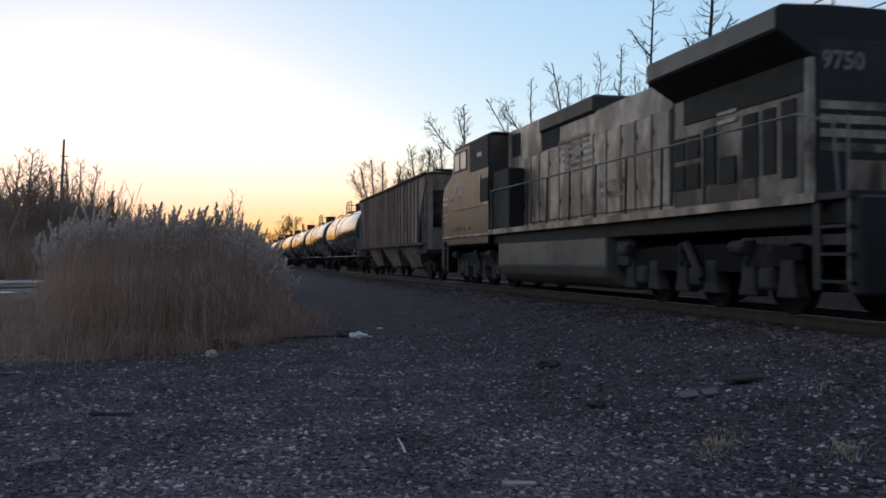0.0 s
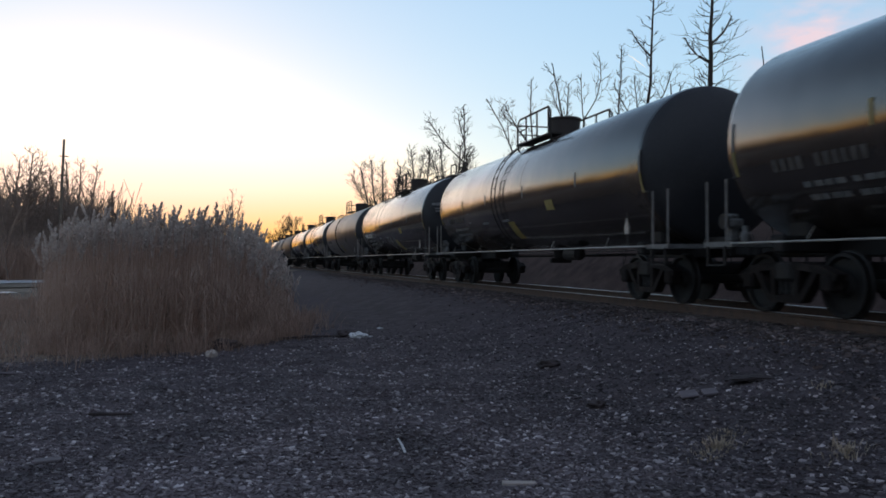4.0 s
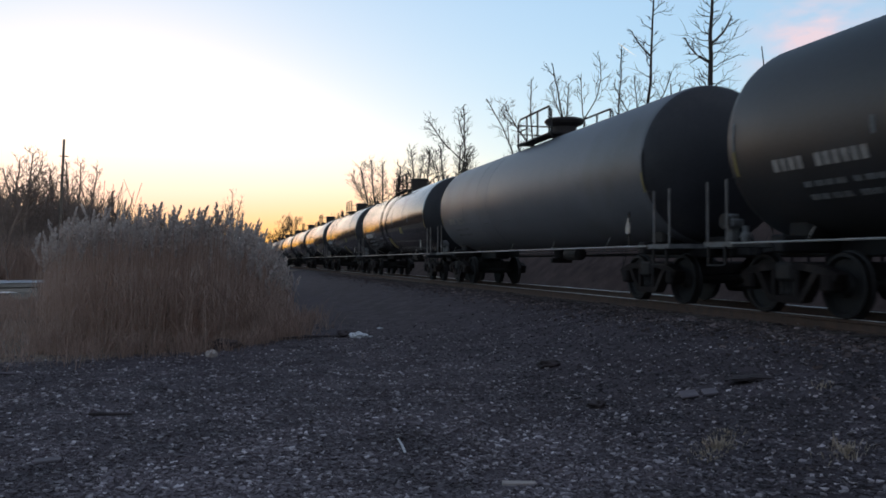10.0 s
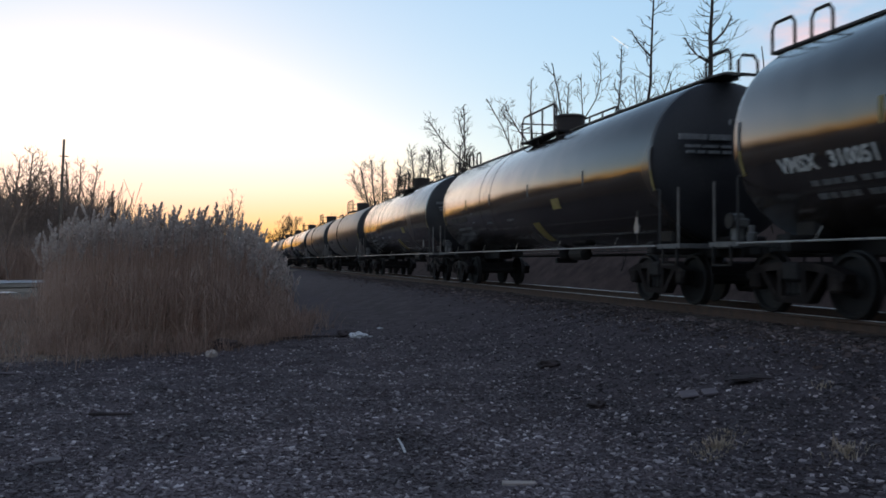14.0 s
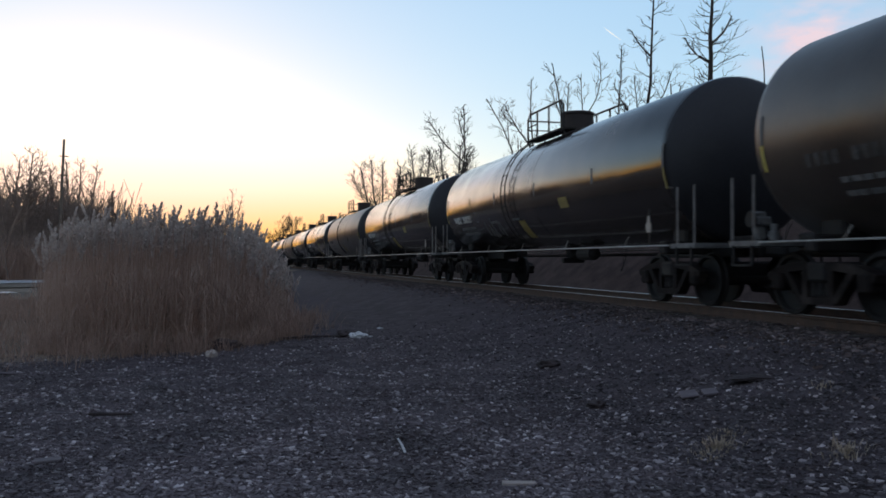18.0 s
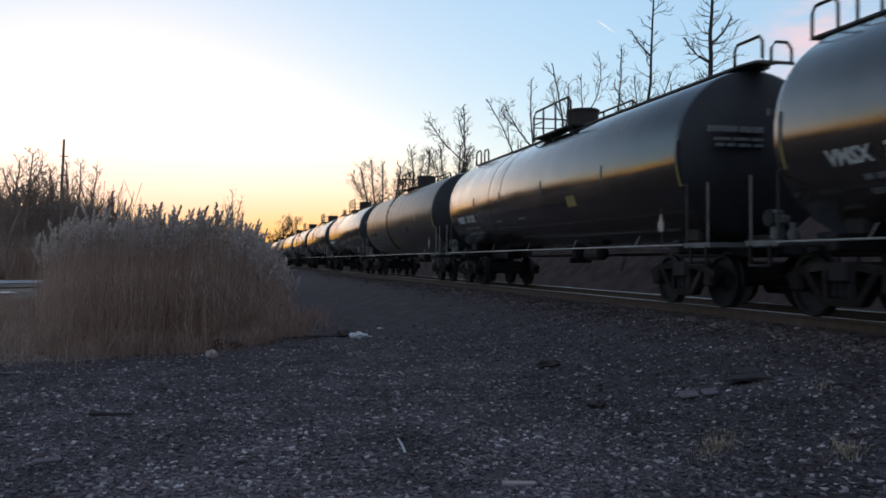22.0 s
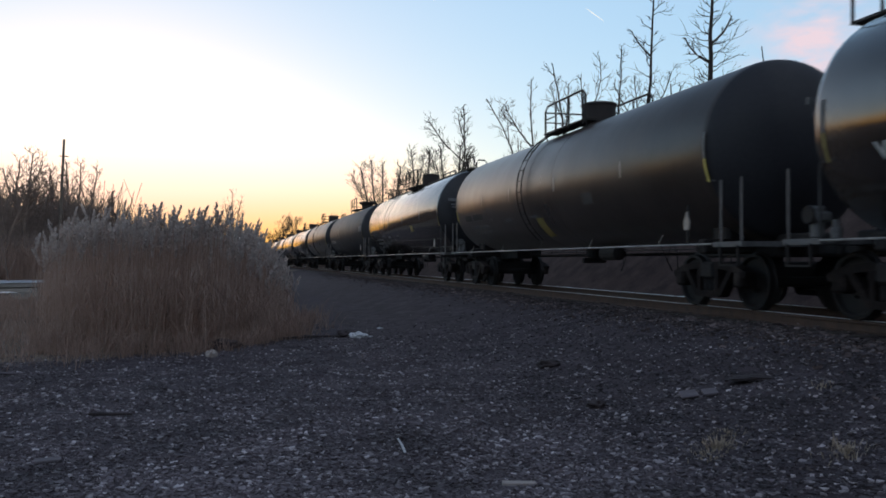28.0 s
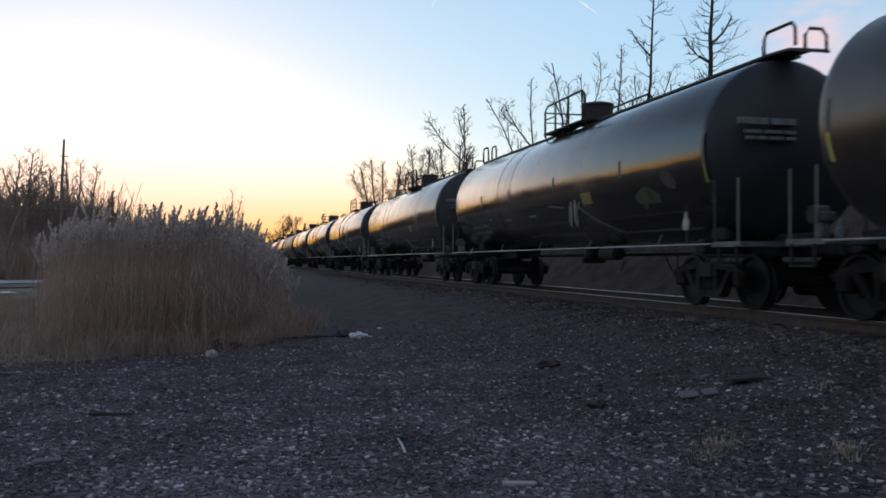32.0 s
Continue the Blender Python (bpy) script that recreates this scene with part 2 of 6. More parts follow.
M = {
    "stones": island_material("crushed_stone", (0.206, 0.166, 0.174), (0.9, 0.8, 0.79), power=8.0, patch=1.1),
    "shoulder": island_material("darker_crushed_stone", (0.116, 0.094, 0.101), (0.85, 0.74, 0.73), power=8.0, patch=1.3),
    "ballast": island_material("rust_stained_ballast", (0.11, 0.08, 0.075), (0.4, 0.3, 0.28), power=4.0, patch=1.3),
    "stalk": island_material("dry_reed_stalk", (0.66, 0.46, 0.35), (0.9, 0.7, 0.58), power=1.1, thin=0.45),
    "feather": island_material("reed_plume", (0.74, 0.62, 0.55), (0.96, 0.85, 0.77), power=0.8, thin=0.45),
    "tuft": island_material("bleached_grass", (0.45, 0.35, 0.25), (0.8, 0.66, 0.5), power=1.0, thin=0.3),
    "straw": island_material("dead_grass", (0.42, 0.27, 0.2), (0.68, 0.48, 0.38), power=1.0, thin=0.2),
    "black": material("black_tank_paint", (0.05, 0.041, 0.037), 0.14, spec=0.55, coat=0.65, dust=0.0, dent=0.35, vary=0.3, scale=0.9, fine=14, bump=0.02, second=(0.11, 0.084, 0.068), amount=0.4, streak=0.5, soil=0.3),
    "dull": material("weathered_black_paint", (0.066, 0.051, 0.043), 0.31, spec=0.42, coat=0.08, dust=0.1, dent=0.35, vary=0.3, scale=0.8, fine=18, bump=0.03, second=(0.09, 0.072, 0.06), amount=0.4, streak=0.5, soil=0.4),
    "head": material("matt_tank_head", (0.028, 0.027, 0.031), 0.62, vary=0.3, scale=1.2, fine=18, bump=0.05, second=(0.055, 0.05, 0.05), amount=0.3),
    "matt": material("matt_black_paint", (0.045, 0.045, 0.047), 0.5, vary=0.3, scale=0.8, fine=18, bump=0.03, second=(0.05, 0.045, 0.04), amount=0.3),
    "grey": material("grey_tank_paint", (0.19, 0.195, 0.21), 0.45, spec=0.5, vary=0.15, scale=0.8, fine=18, bump=0.02, second=(0.15, 0.15, 0.15), amount=0.3),
    "under": material("grimy_underframe", (0.024, 0.019, 0.017), 0.8, vary=0.4, scale=3, fine=40, bump=0.2, second=(0.045, 0.036, 0.03), amount=0.4),
    "truck": material("dusty_cast_steel", (0.024, 0.017, 0.015), 0.85, spec=0.2, vary=0.4, scale=4, fine=40, bump=0.3, second=(0.085, 0.065, 0.056), amount=0.35),
    "housing": material("brownish_manway_paint", (0.045, 0.033, 0.03), 0.7, vary=0.3, scale=4, fine=30),
    "wheel": material("wheel_steel", (0.018, 0.014, 0.012), 0.75, spec=0.45, vary=0.3, scale=5, fine=50),
    "tread": material("worn_tread_steel", (0.06, 0.055, 0.052), 0.6, metal=1.0, vary=0.15, scale=6, fine=60),
    "rail": material("rusty_rail", (0.13, 0.075, 0.05), 0.8, vary=0.3, scale=5, fine=60),
    "railtop": material("polished_rail_head", (0.9, 0.87, 0.84), 0.35, metal=0.35, vary=0.1, scale=5, fine=60, bump=0.02),
    "grate": material("worn_grey_steel", (0.2, 0.195, 0.19), 0.6, vary=0.35, scale=5, fine=40),
    "board": material("grimy_grating_steel", (0.07, 0.065, 0.062), 0.7, vary=0.35, scale=5, fine=40),
    "post": material("worn_post_paint", (0.27, 0.24, 0.22), 0.6, vary=0.3, scale=6, fine=50),
    "faint": material("faded_marking", (0.24, 0.24, 0.24), 0.7, vary=0.3, scale=9, fine=50),
    "pipe": material("pale_handrail_paint", (0.48, 0.44, 0.4), 0.4, vary=0.3, scale=6, fine=50),
    "tie": material("creosoted_wood", (0.09, 0.07, 0.055), 0.9, vary=0.4, scale=6, fine=50, bump=0.4),
    "white": material("white_marking", (0.75, 0.75, 0.72), 0.6, vary=0.15, scale=6, fine=40),
    "yellow": material("yellow_marking", (0.85, 0.69, 0.17), 0.6, vary=0.2, scale=6, fine=40),
    "worn_mark": material("worn_away_marking", (0.12, 0.11, 0.105), 0.7, vary=0.5, scale=5, fine=30),
    "blot": material("greenish_spray_paint", (0.1, 0.125, 0.06), 0.7, vary=0.4, scale=6, fine=40),
    "old_yellow": material("faded_yellow_panel", (0.38, 0.3, 0.1), 0.6, vary=0.25, scale=6, fine=40),
    "loco_grey": material("faded_locomotive_paint", (0.72, 0.53, 0.41), 0.42, vary=0.45, scale=3.0, fine=16, second=(0.13, 0.075, 0.055), amount=0.5, streak=0.45, each=0.4, spec=0.8, crisp=0.07),
    "loco_dark": material("grimy_radiator_paint", (0.44, 0.33, 0.26), 0.5, vary=0.45, scale=2.4, fine=16, second=(0.035, 0.028, 0.025), amount=0.55, streak=0.5, crisp=0.08),
    "cab_grey": material("dusty_cab_paint", (0.048, 0.036, 0.033), 0.38, vary=0.35, scale=1.6, fine=20, second=(0.075, 0.054, 0.046), amount=0.45, streak=0.3, spec=0.5),
    "tank_grey": material("grey_fuel_tank_paint", (0.2, 0.17, 0.135), 0.5, vary=0.25, scale=1.2, fine=20, second=(0.11, 0.09, 0.08), amount=0.3),
    "dusty": material("dusty_locomotive_iron", (0.1, 0.078, 0.068), 0.9, vary=0.5, scale=3, fine=30, bump=0.3, second=(0.05, 0.04, 0.035), amount=0.45),
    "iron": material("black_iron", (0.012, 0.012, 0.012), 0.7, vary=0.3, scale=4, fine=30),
    "loco_black": material("sooty_locomotive_paint", (0.016, 0.016, 0.017), 0.55, vary=0.35, scale=1.2, fine=20, second=(0.04, 0.034, 0.03), amount=0.3),
    "stripe": material("worn_stripe_paint", (0.46, 0.39, 0.31), 0.6, vary=0.4, scale=3, fine=30, second=(0.1, 0.075, 0.06), amount=0.4),
    "rust": material("rusty_hopper_paint", (0.33, 0.185, 0.14), 0.7, spec=0.25, vary=0.5, scale=2.6, fine=14, second=(0.48, 0.38, 0.32), amount=0.5, streak=0.16, each=0.35, crisp=0.1),
    "end_paint": material("dull_hopper_end_paint", (0.34, 0.265, 0.225), 0.7, vary=0.45, scale=2.0, fine=16, second=(0.11, 0.075, 0.06), amount=0.4, streak=0.3),
    "bay_paint": material("dusty_bay_paint", (0.42, 0.32, 0.265), 0.8, vary=0.45, scale=2.0, fine=16, second=(0.2, 0.13, 0.1), amount=0.4, streak=0.3),
    "roofing": material("grimy_hopper_roof", (0.1, 0.085, 0.075), 0.7, vary=0.4, scale=2, fine=20),
    "gravel": material("gravel_bed", (0.145, 0.117, 0.122), 0.95, vary=0.45, scale=3.0, fine=35, bump=0.9, second=(0.09, 0.064, 0.066), amount=0.35, spec=0.1),
    "verge": material("darker_gravel_bed", (0.136, 0.109, 0.114), 0.95, vary=0.45, scale=3.0, fine=35, bump=0.9, second=(0.11, 0.085, 0.088), amount=0.35, spec=0.1),
    "bank": material("weedy_bank", (0.115, 0.08, 0.07), 0.95, vary=0.4, scale=1.2, fine=14, bump=0.7, second=(0.11, 0.075, 0.065), amount=0.4, spec=0.04),
    "litter": material("crumpled_plastic", (0.92, 0.9, 0.9), 0.5, vary=0.2, scale=8, fine=40),
    "chip": material("bleached_chip", (0.5, 0.42, 0.37), 0.8, vary=0.2, scale=9, fine=60),
    "slab": material("pale_concrete", (0.2, 0.165, 0.175), 0.9, vary=0.25, scale=8, fine=50),
    "soil": material("dark_damp_soil", (0.075, 0.055, 0.053), 0.95, vary=0.3, scale=6, fine=40, bump=0.6),
    "marsh": material("dead_marsh_grass", (0.28, 0.20, 0.135), 0.95, vary=0.35, scale=0.6, fine=9, bump=0.6, second=(0.12, 0.09, 0.06), amount=0.5),
    "bark": material("bare_bark", (0.045, 0.035, 0.03), 0.9, vary=0.3, scale=4, fine=30, bump=0.4),
    "brush": material("dry_brush_bark", (0.3, 0.215, 0.17), 0.9, vary=0.3, scale=3, fine=30, bump=0.2),
    "ice": material("grey_ice", (0.75, 0.77, 0.8), 0.3, vary=0.15, scale=0.6, fine=6),
    "pole": material("weathered_pole_wood", (0.2, 0.16, 0.13), 0.9, vary=0.3, scale=4, fine=30),
    # sky showing through the cab panes is painted in as a pale tone
    "cab_glass": material("sky_toned_cab_glass", (0.26, 0.28, 0.27), 0.1, vary=0.15, scale=2, fine=10, bump=0.0),
    "glass": material("dark_window_glass", (0.02, 0.022, 0.025), 0.08, vary=0.1, scale=2, fine=10, bump=0.0),
}


# ---- mesh helpers ----
def mesh_object(name, verts, faces, mat, parent=None, label="", smooth=False):
    me = bpy.data.meshes.new(name)
    me.from_pydata(verts, [], faces)
    me.materials.append(M[mat] if isinstance(mat, str) else mat)
    if smooth:
        me.polygons.foreach_set("use_smooth", [True] * len(me.polygons))
    ob = new(name, me)
    ob.parent = parent
    return tagged(ob, label)


def part(name, bm, mat, parent, label="", smooth=False):
    me = bpy.data.meshes.new(name)
    bm.normal_update()
    bm.to_mesh(me)
    bm.free()
    me.materials.append(M[mat] if isinstance(mat, str) else mat)
    if smooth:
        me.polygons.foreach_set("use_smooth", [True] * len(me.polygons))
    ob = new(name, me)
    ob.parent = parent
    return tagged(ob, label)


def root(name, label, category, group="", m=None, kind=""):
    ob = new(name)
    ob.empty_display_size = 0.3
    if m is not None:
        ob.matrix_basis = m
    return tagged(ob, label, category, group, kind)


def box(bm, x0, x1, y0, y1, z0, z1, bevel=0.0, turn=None):
    made = bmesh.ops.create_cube(bm, size=1.0)["verts"]
    for v in made:
        v.co = Vector(((x0 + x1) / 2 + v.co.x * (x1 - x0), (y0 + y1) / 2 + v.co.y * (y1 - y0), (z0 + z1) / 2 + v.co.z * (z1 - z0)))
    if bevel:
        es = {e for v in made for e in v.link_edges}
        got = bmesh.ops.bevel(bm, geom=list(es), offset=bevel, segments=1, affect="EDGES")
        made = got["verts"]
    if turn is not None:
        for v in made:
            v.co = turn @ v.co
    return made


def tube(bm, points, radius, sides=6):
    """A round bar through the points; radius may be one number or one for each point."""
    pts = [Vector(p) for p in points]
    radii = radius if isinstance(radius, (list, tuple)) else [radius] * len(pts)
    rings = []
    for i, p in enumerate(pts):
        d = (pts[min(i + 1, len(pts) - 1)] - pts[max(i - 1, 0)]).normalized()
        a = d.orthogonal().normalized() if abs(d.z) > 0.9 else d.cross(Vector((0, 0, 1))).normalized()
        b = d.cross(a)
        rings.append([bm.verts.new(p + (a * math.cos(k * math.tau / sides) + b * math.sin(k * math.tau / sides)) * radii[i]) for k in range(sides)])
    for r0, r1 in zip(rings, rings[1:]):
        for k in range(sides):
            bm.faces.new((r0[k], r0[(k + 1) % sides], r1[(k + 1) % sides], r1[k]))
    bm.faces.new(rings[0][::-1])
    bm.faces.new(rings[-1])


def lathe(bm, profile, axis="y", sides=40, centre=(0, 0, 0)):
    """Turns (along, radius) pairs about an axis through centre."""
    c = Vector(centre)
    rings = []
    for s, r in profile:
        ring = []
        for k in range(sides):
            a = k * math.tau / sides
            u, w = math.cos(a) * r, math.sin(a) * r
            ring.append(bm.verts.new(c + (Vector((u, s, w)) if axis == "y" else Vector((s, u, w)) if axis == "x" else Vector((u, w, s)))))
        rings.append(ring)
    for r0, r1 in zip(rings, rings[1:]):
        for k in range(sides):
            bm.faces.new((r0[k], r0[(k + 1) % sides], r1[(k + 1) % sides], r1[k]))
    bm.faces.new(rings[0][::-1])
    bm.faces.new(rings[-1])
    bmesh.ops.recalc_face_normals(bm, faces=bm.faces[:])


def prism(bm, outline, x0, x1):
    """A (y, z) outline pushed from x0 to x1."""
    a = [bm.verts.new((x0, y, z)) for y, z in outline]
    b = [bm.verts.new((x1, y, z)) for y, z in outline]
    n = len(a)
    for k in range(n):
        bm.faces.new((a[k], a[(k + 1) % n], b[(k + 1) % n], b[k]))
    bm.faces.new(a[::-1])
    bm.faces.new(b)
    bmesh.ops.recalc_face_normals(bm, faces=bm.faces[:])


# ---- ground and track ----
TRACK_X, RAIL_Z = 8.92, 0.70
CREST = RAIL_Z - 0.17


def ground_height(x, y):
    """Flat yard, rising to the ballast shoulder, and a low field beyond the line."""
    def ease(a, b, v):
        q = min(1.0, max(0.0, (v - a) / (b - a)))
        return q * q * (3 - 2 * q)
    h = CREST * ease(3.2, TRACK_X - 1.75, x)
    if x > TRACK_X:
        h = CREST - 1.1 * ease(TRACK_X + 1.75, TRACK_X + 5.0, x) + 5.8 * ease(TRACK_X + 6.0, TRACK_X + 15, x)
    far = min(1.0, math.hypot(x, y) / 60)
    h += 0.05 * noise.noise((x * 0.35, y * 0.35, 0)) * (1 - far) * (1 if x < TRACK_X - 2 or x > TRACK_X + 2 else 0.2)
    h += 0.015 * noise.noise((x * 2.1, y * 2.1, 4)) * (1 - far)
    return h


def build_ground():
    def steps(lo, hi, near_lo, near_hi, fine, grow):
        out = list(np.arange(near_lo, near_hi, fine))
        v, s = near_hi, fine
        while v < hi:
            out.append(v)
            s *= grow
            v += s
        out.append(hi)
        v, s = near_lo, fine
        while v > lo:
            s *= grow
            v -= s
            out.insert(0, max(v, lo))
        return out
    xs = steps(-3500, 3500, -8, 12, 0.16, 1.22)
    ys = steps(-3500, 4500, 0, 26, 0.2, 1.2)
    verts = [(x, y, ground_height(x, y)) for y in ys for x in xs]
    w = len(xs)
    faces = [(j * w + i, j * w + i + 1, (j + 1) * w + i + 1, (j + 1) * w + i) for j in range(len(ys) - 1) for i in range(w - 1)]
    ob = mesh_object("ground", verts, faces, "gravel", None, "dark gravel ground beside the railway line", True)
    ob.data.materials.append(M["marsh"])
    ob.data.materials.append(M["bank"])
    ob.data.materials.append(M["verge"])
    for f in ob.data.polygons:
        x, y, _ = f.center
        wave = 0.8 * noise.noise((x * 0.4, y * 0.4, 9))
        if x > TRACK_X + 1.5 + wave * 0.4:
            f.material_index = 2
        elif y > 14 + wave and x < 1.2 - max(0.0, 17 - y) + wave * 0.4:
            f.material_index = 1
        # darker gravel towards the track and farther out
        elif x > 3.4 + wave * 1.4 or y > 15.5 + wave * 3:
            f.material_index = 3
    tagged(ob, "", "ground", "", "structure")
    return ob


ground = build_ground()


def rail_profile():
    return [(-0.07, -0.17), (0.07, -0.17), (0.07, -0.155), (0.012, -0.135), (0.012, -0.045), (0.036, -0.035), (0.036, -0.004), (0.026, 0.0), (-0.026, 0.0), (-0.036, -0.004), (-0.036, -0.035), (-0.012, -0.045), (-0.012, -0.135), (-0.07, -0.155)]


def build_track():
    track = tagged(root("railway_track", "single railway track with rusty rails on dark ties", "track", kind="structure"))
    for side in (-1, 1):
        cx = TRACK_X + side * 0.753
        prof = rail_profile()
        verts = [(cx + x, y, RAIL_Z + z) for y in (-60, 700) for x, z in prof]
        n = len(prof)
        faces = [(k, (k + 1) % n, n + (k + 1) % n, n + k) for k in range(n)]
        mesh_object("rail", verts, faces, "rail", track, "rusty steel rail")
        crown = [-0.024, -0.02, -0.012, 0.0, 0.012, 0.02, 0.024]
        top = [(cx + x, y, RAIL_Z + 0.012 - x * x * 14) for y in (-60, 700) for x in crown]
        mesh_object("running_surface", top, [(k, k + 1, k + 8, k + 7) for k in range(6)], "railtop", track, "polished rail head", True)
    return track


track = build_track()

# ---- rolling stock ----
SPEED = 18.2
WHEEL_R = 0.457


def build_wheelset(parent, y, z, r=WHEEL_R):
    bm = bmesh.new()
    tube(bm, [(-1.0, 0, 0), (1.0, 0, 0)], 0.085, 10)
    for s in (-1, 1):
        prof = [(s * 0.69, r + 0.028), (s * 0.72, r + 0.028), (s * 0.735, r), (s * 0.82, r - 0.008), (s * 0.825, r - 0.06), (s * 0.77, r - 0.09), (s * 0.76, 0.17), (s * 0.83, 0.13), (s * 0.83, 0.05)]
        sub = bmesh.new()
        lathe(sub, prof, "x", 28)
        tmp = bpy.data.meshes.new("w")
        sub.to_mesh(tmp)
        sub.free()
        bm.from_mesh(tmp)
        bpy.data.meshes.remove(tmp)
        for k in range(3):
            a = k * math.tau / 3
            box(bm, s * 1.0 - 0.02, s * 1.0 + 0.02, math.cos(a) * 0.05 - 0.02, math.cos(a) * 0.05 + 0.02, math.sin(a) * 0.05 - 0.02, math.sin(a) * 0.05 + 0.02)
    ob = part("wheelset", bm, "wheel", parent, "steel wheels on an axle")
    ob.data.materials.append(M["tread"])
    for f in ob.data.polygons:
        c = f.center
        if 0.72 < abs(c.x) < 0.83 and math.hypot(c.y, c.z) > r - 0.012:
            f.material_index = 1
    ob.matrix_parent_inverse = Matrix.Translation((0, y, z))
    return ob


def side_frame(bm, x, half=0.92):
    """The cast side frame of a freight bogie: arched top chord, two slanting legs, window openings."""
    w = 0.09
    def bar(pts, width):
        for (y0, z0), (y1, z1) in zip(pts, pts[1:]):
            d = Vector((0, y1 - y0, z1 - z0))
            nrm = Vector((0, -d.z, d.y)).normalized() * width / 2
            vs = []
            for xx in (x - w, x + w):
                for p, q in (((y0, z0), -1), ((y0, z0), 1), ((y1, z1), 1), ((y1, z1), -1)):
                    vs.append(bm.verts.new((xx, p[0] + nrm.y * q, p[1] + nrm.z * q)))
            for f in ((0, 1, 2, 3), (7, 6, 5, 4), (0, 4, 5, 1), (1, 5, 6, 2), (2, 6, 7, 3), (3, 7, 4, 0)):
                bm.faces.new([vs[k] for k in f])
    bar([(-half - 0.2, 0.56), (-half + 0.12, 0.67), (-0.3, 0.72), (0.3, 0.72), (half - 0.12, 0.67), (half + 0.2, 0.56)], 0.11)
    bar([(-half + 0.2, 0.66), (-0.34, 0.24), (0.34, 0.24), (half - 0.2, 0.66)], 0.10)
    bar([(-0.27, 0.26), (-0.27, 0.70)], 0.09)
    bar([(0.27, 0.26), (0.27, 0.70)], 0.09)
    for s in (-1, 1):
        box(bm, x - 0.11, x + 0.11, s * half - 0.13, s * half + 0.13, 0.36, 0.64, 0.04)


def build_bogie(parent, y, half=0.89):
    bog = new("bogie")
    bog.parent = parent
    bog.location = (0, y, 0)
    for s in (-1, 1):
        bm = bmesh.new()
        side_frame(bm, s * 1.0, half)
        part("side_frame", bm, "truck", bog, "dusty cast steel side frame")
        for k in (-0.14, 0.0, 0.14):
            bm = bmesh.new()
            lathe(bm, [(0.30, 0.055), (0.34, 0.062), (0.40, 0.055), (0.46, 0.062), (0.54, 0.055)], "z", 8, (s * 1.0, k, 0))
            part("spring", bm, "under", bog)
        build_wheelset(bog, s * half, WHEEL_R)
    bm = bmesh.new()
    box(bm, -1.12, 1.12, -0.2, 0.2, 0.5, 0.78, 0.04)
    box(bm, -0.25, 0.25, -0.22, 0.22, 0.76, 0.95, 0.03)
    part("bolster", bm, "under", bog)
    return bog


def tank_profile(half, r, depth=0.62, far=0.15):
    """Dished heads on a long barrel; far: how much longer the rear end is."""
    prof = [(-half + depth * (1 - math.sin(math.acos(min(1.0, q)))), r * q) for q in (0.02, 0.15, 0.3, 0.45, 0.6, 0.72, 0.82, 0.9, 0.95, 0.985, 1.0)]
    return prof + [(far - s, q) for s, q in prof[::-1]]


TANK_Z, TANK_R, TANK_HALF = 2.50, 1.52, 8.15
BODY_RIDE = 0.11  # how far the bodies ride up on their bogies


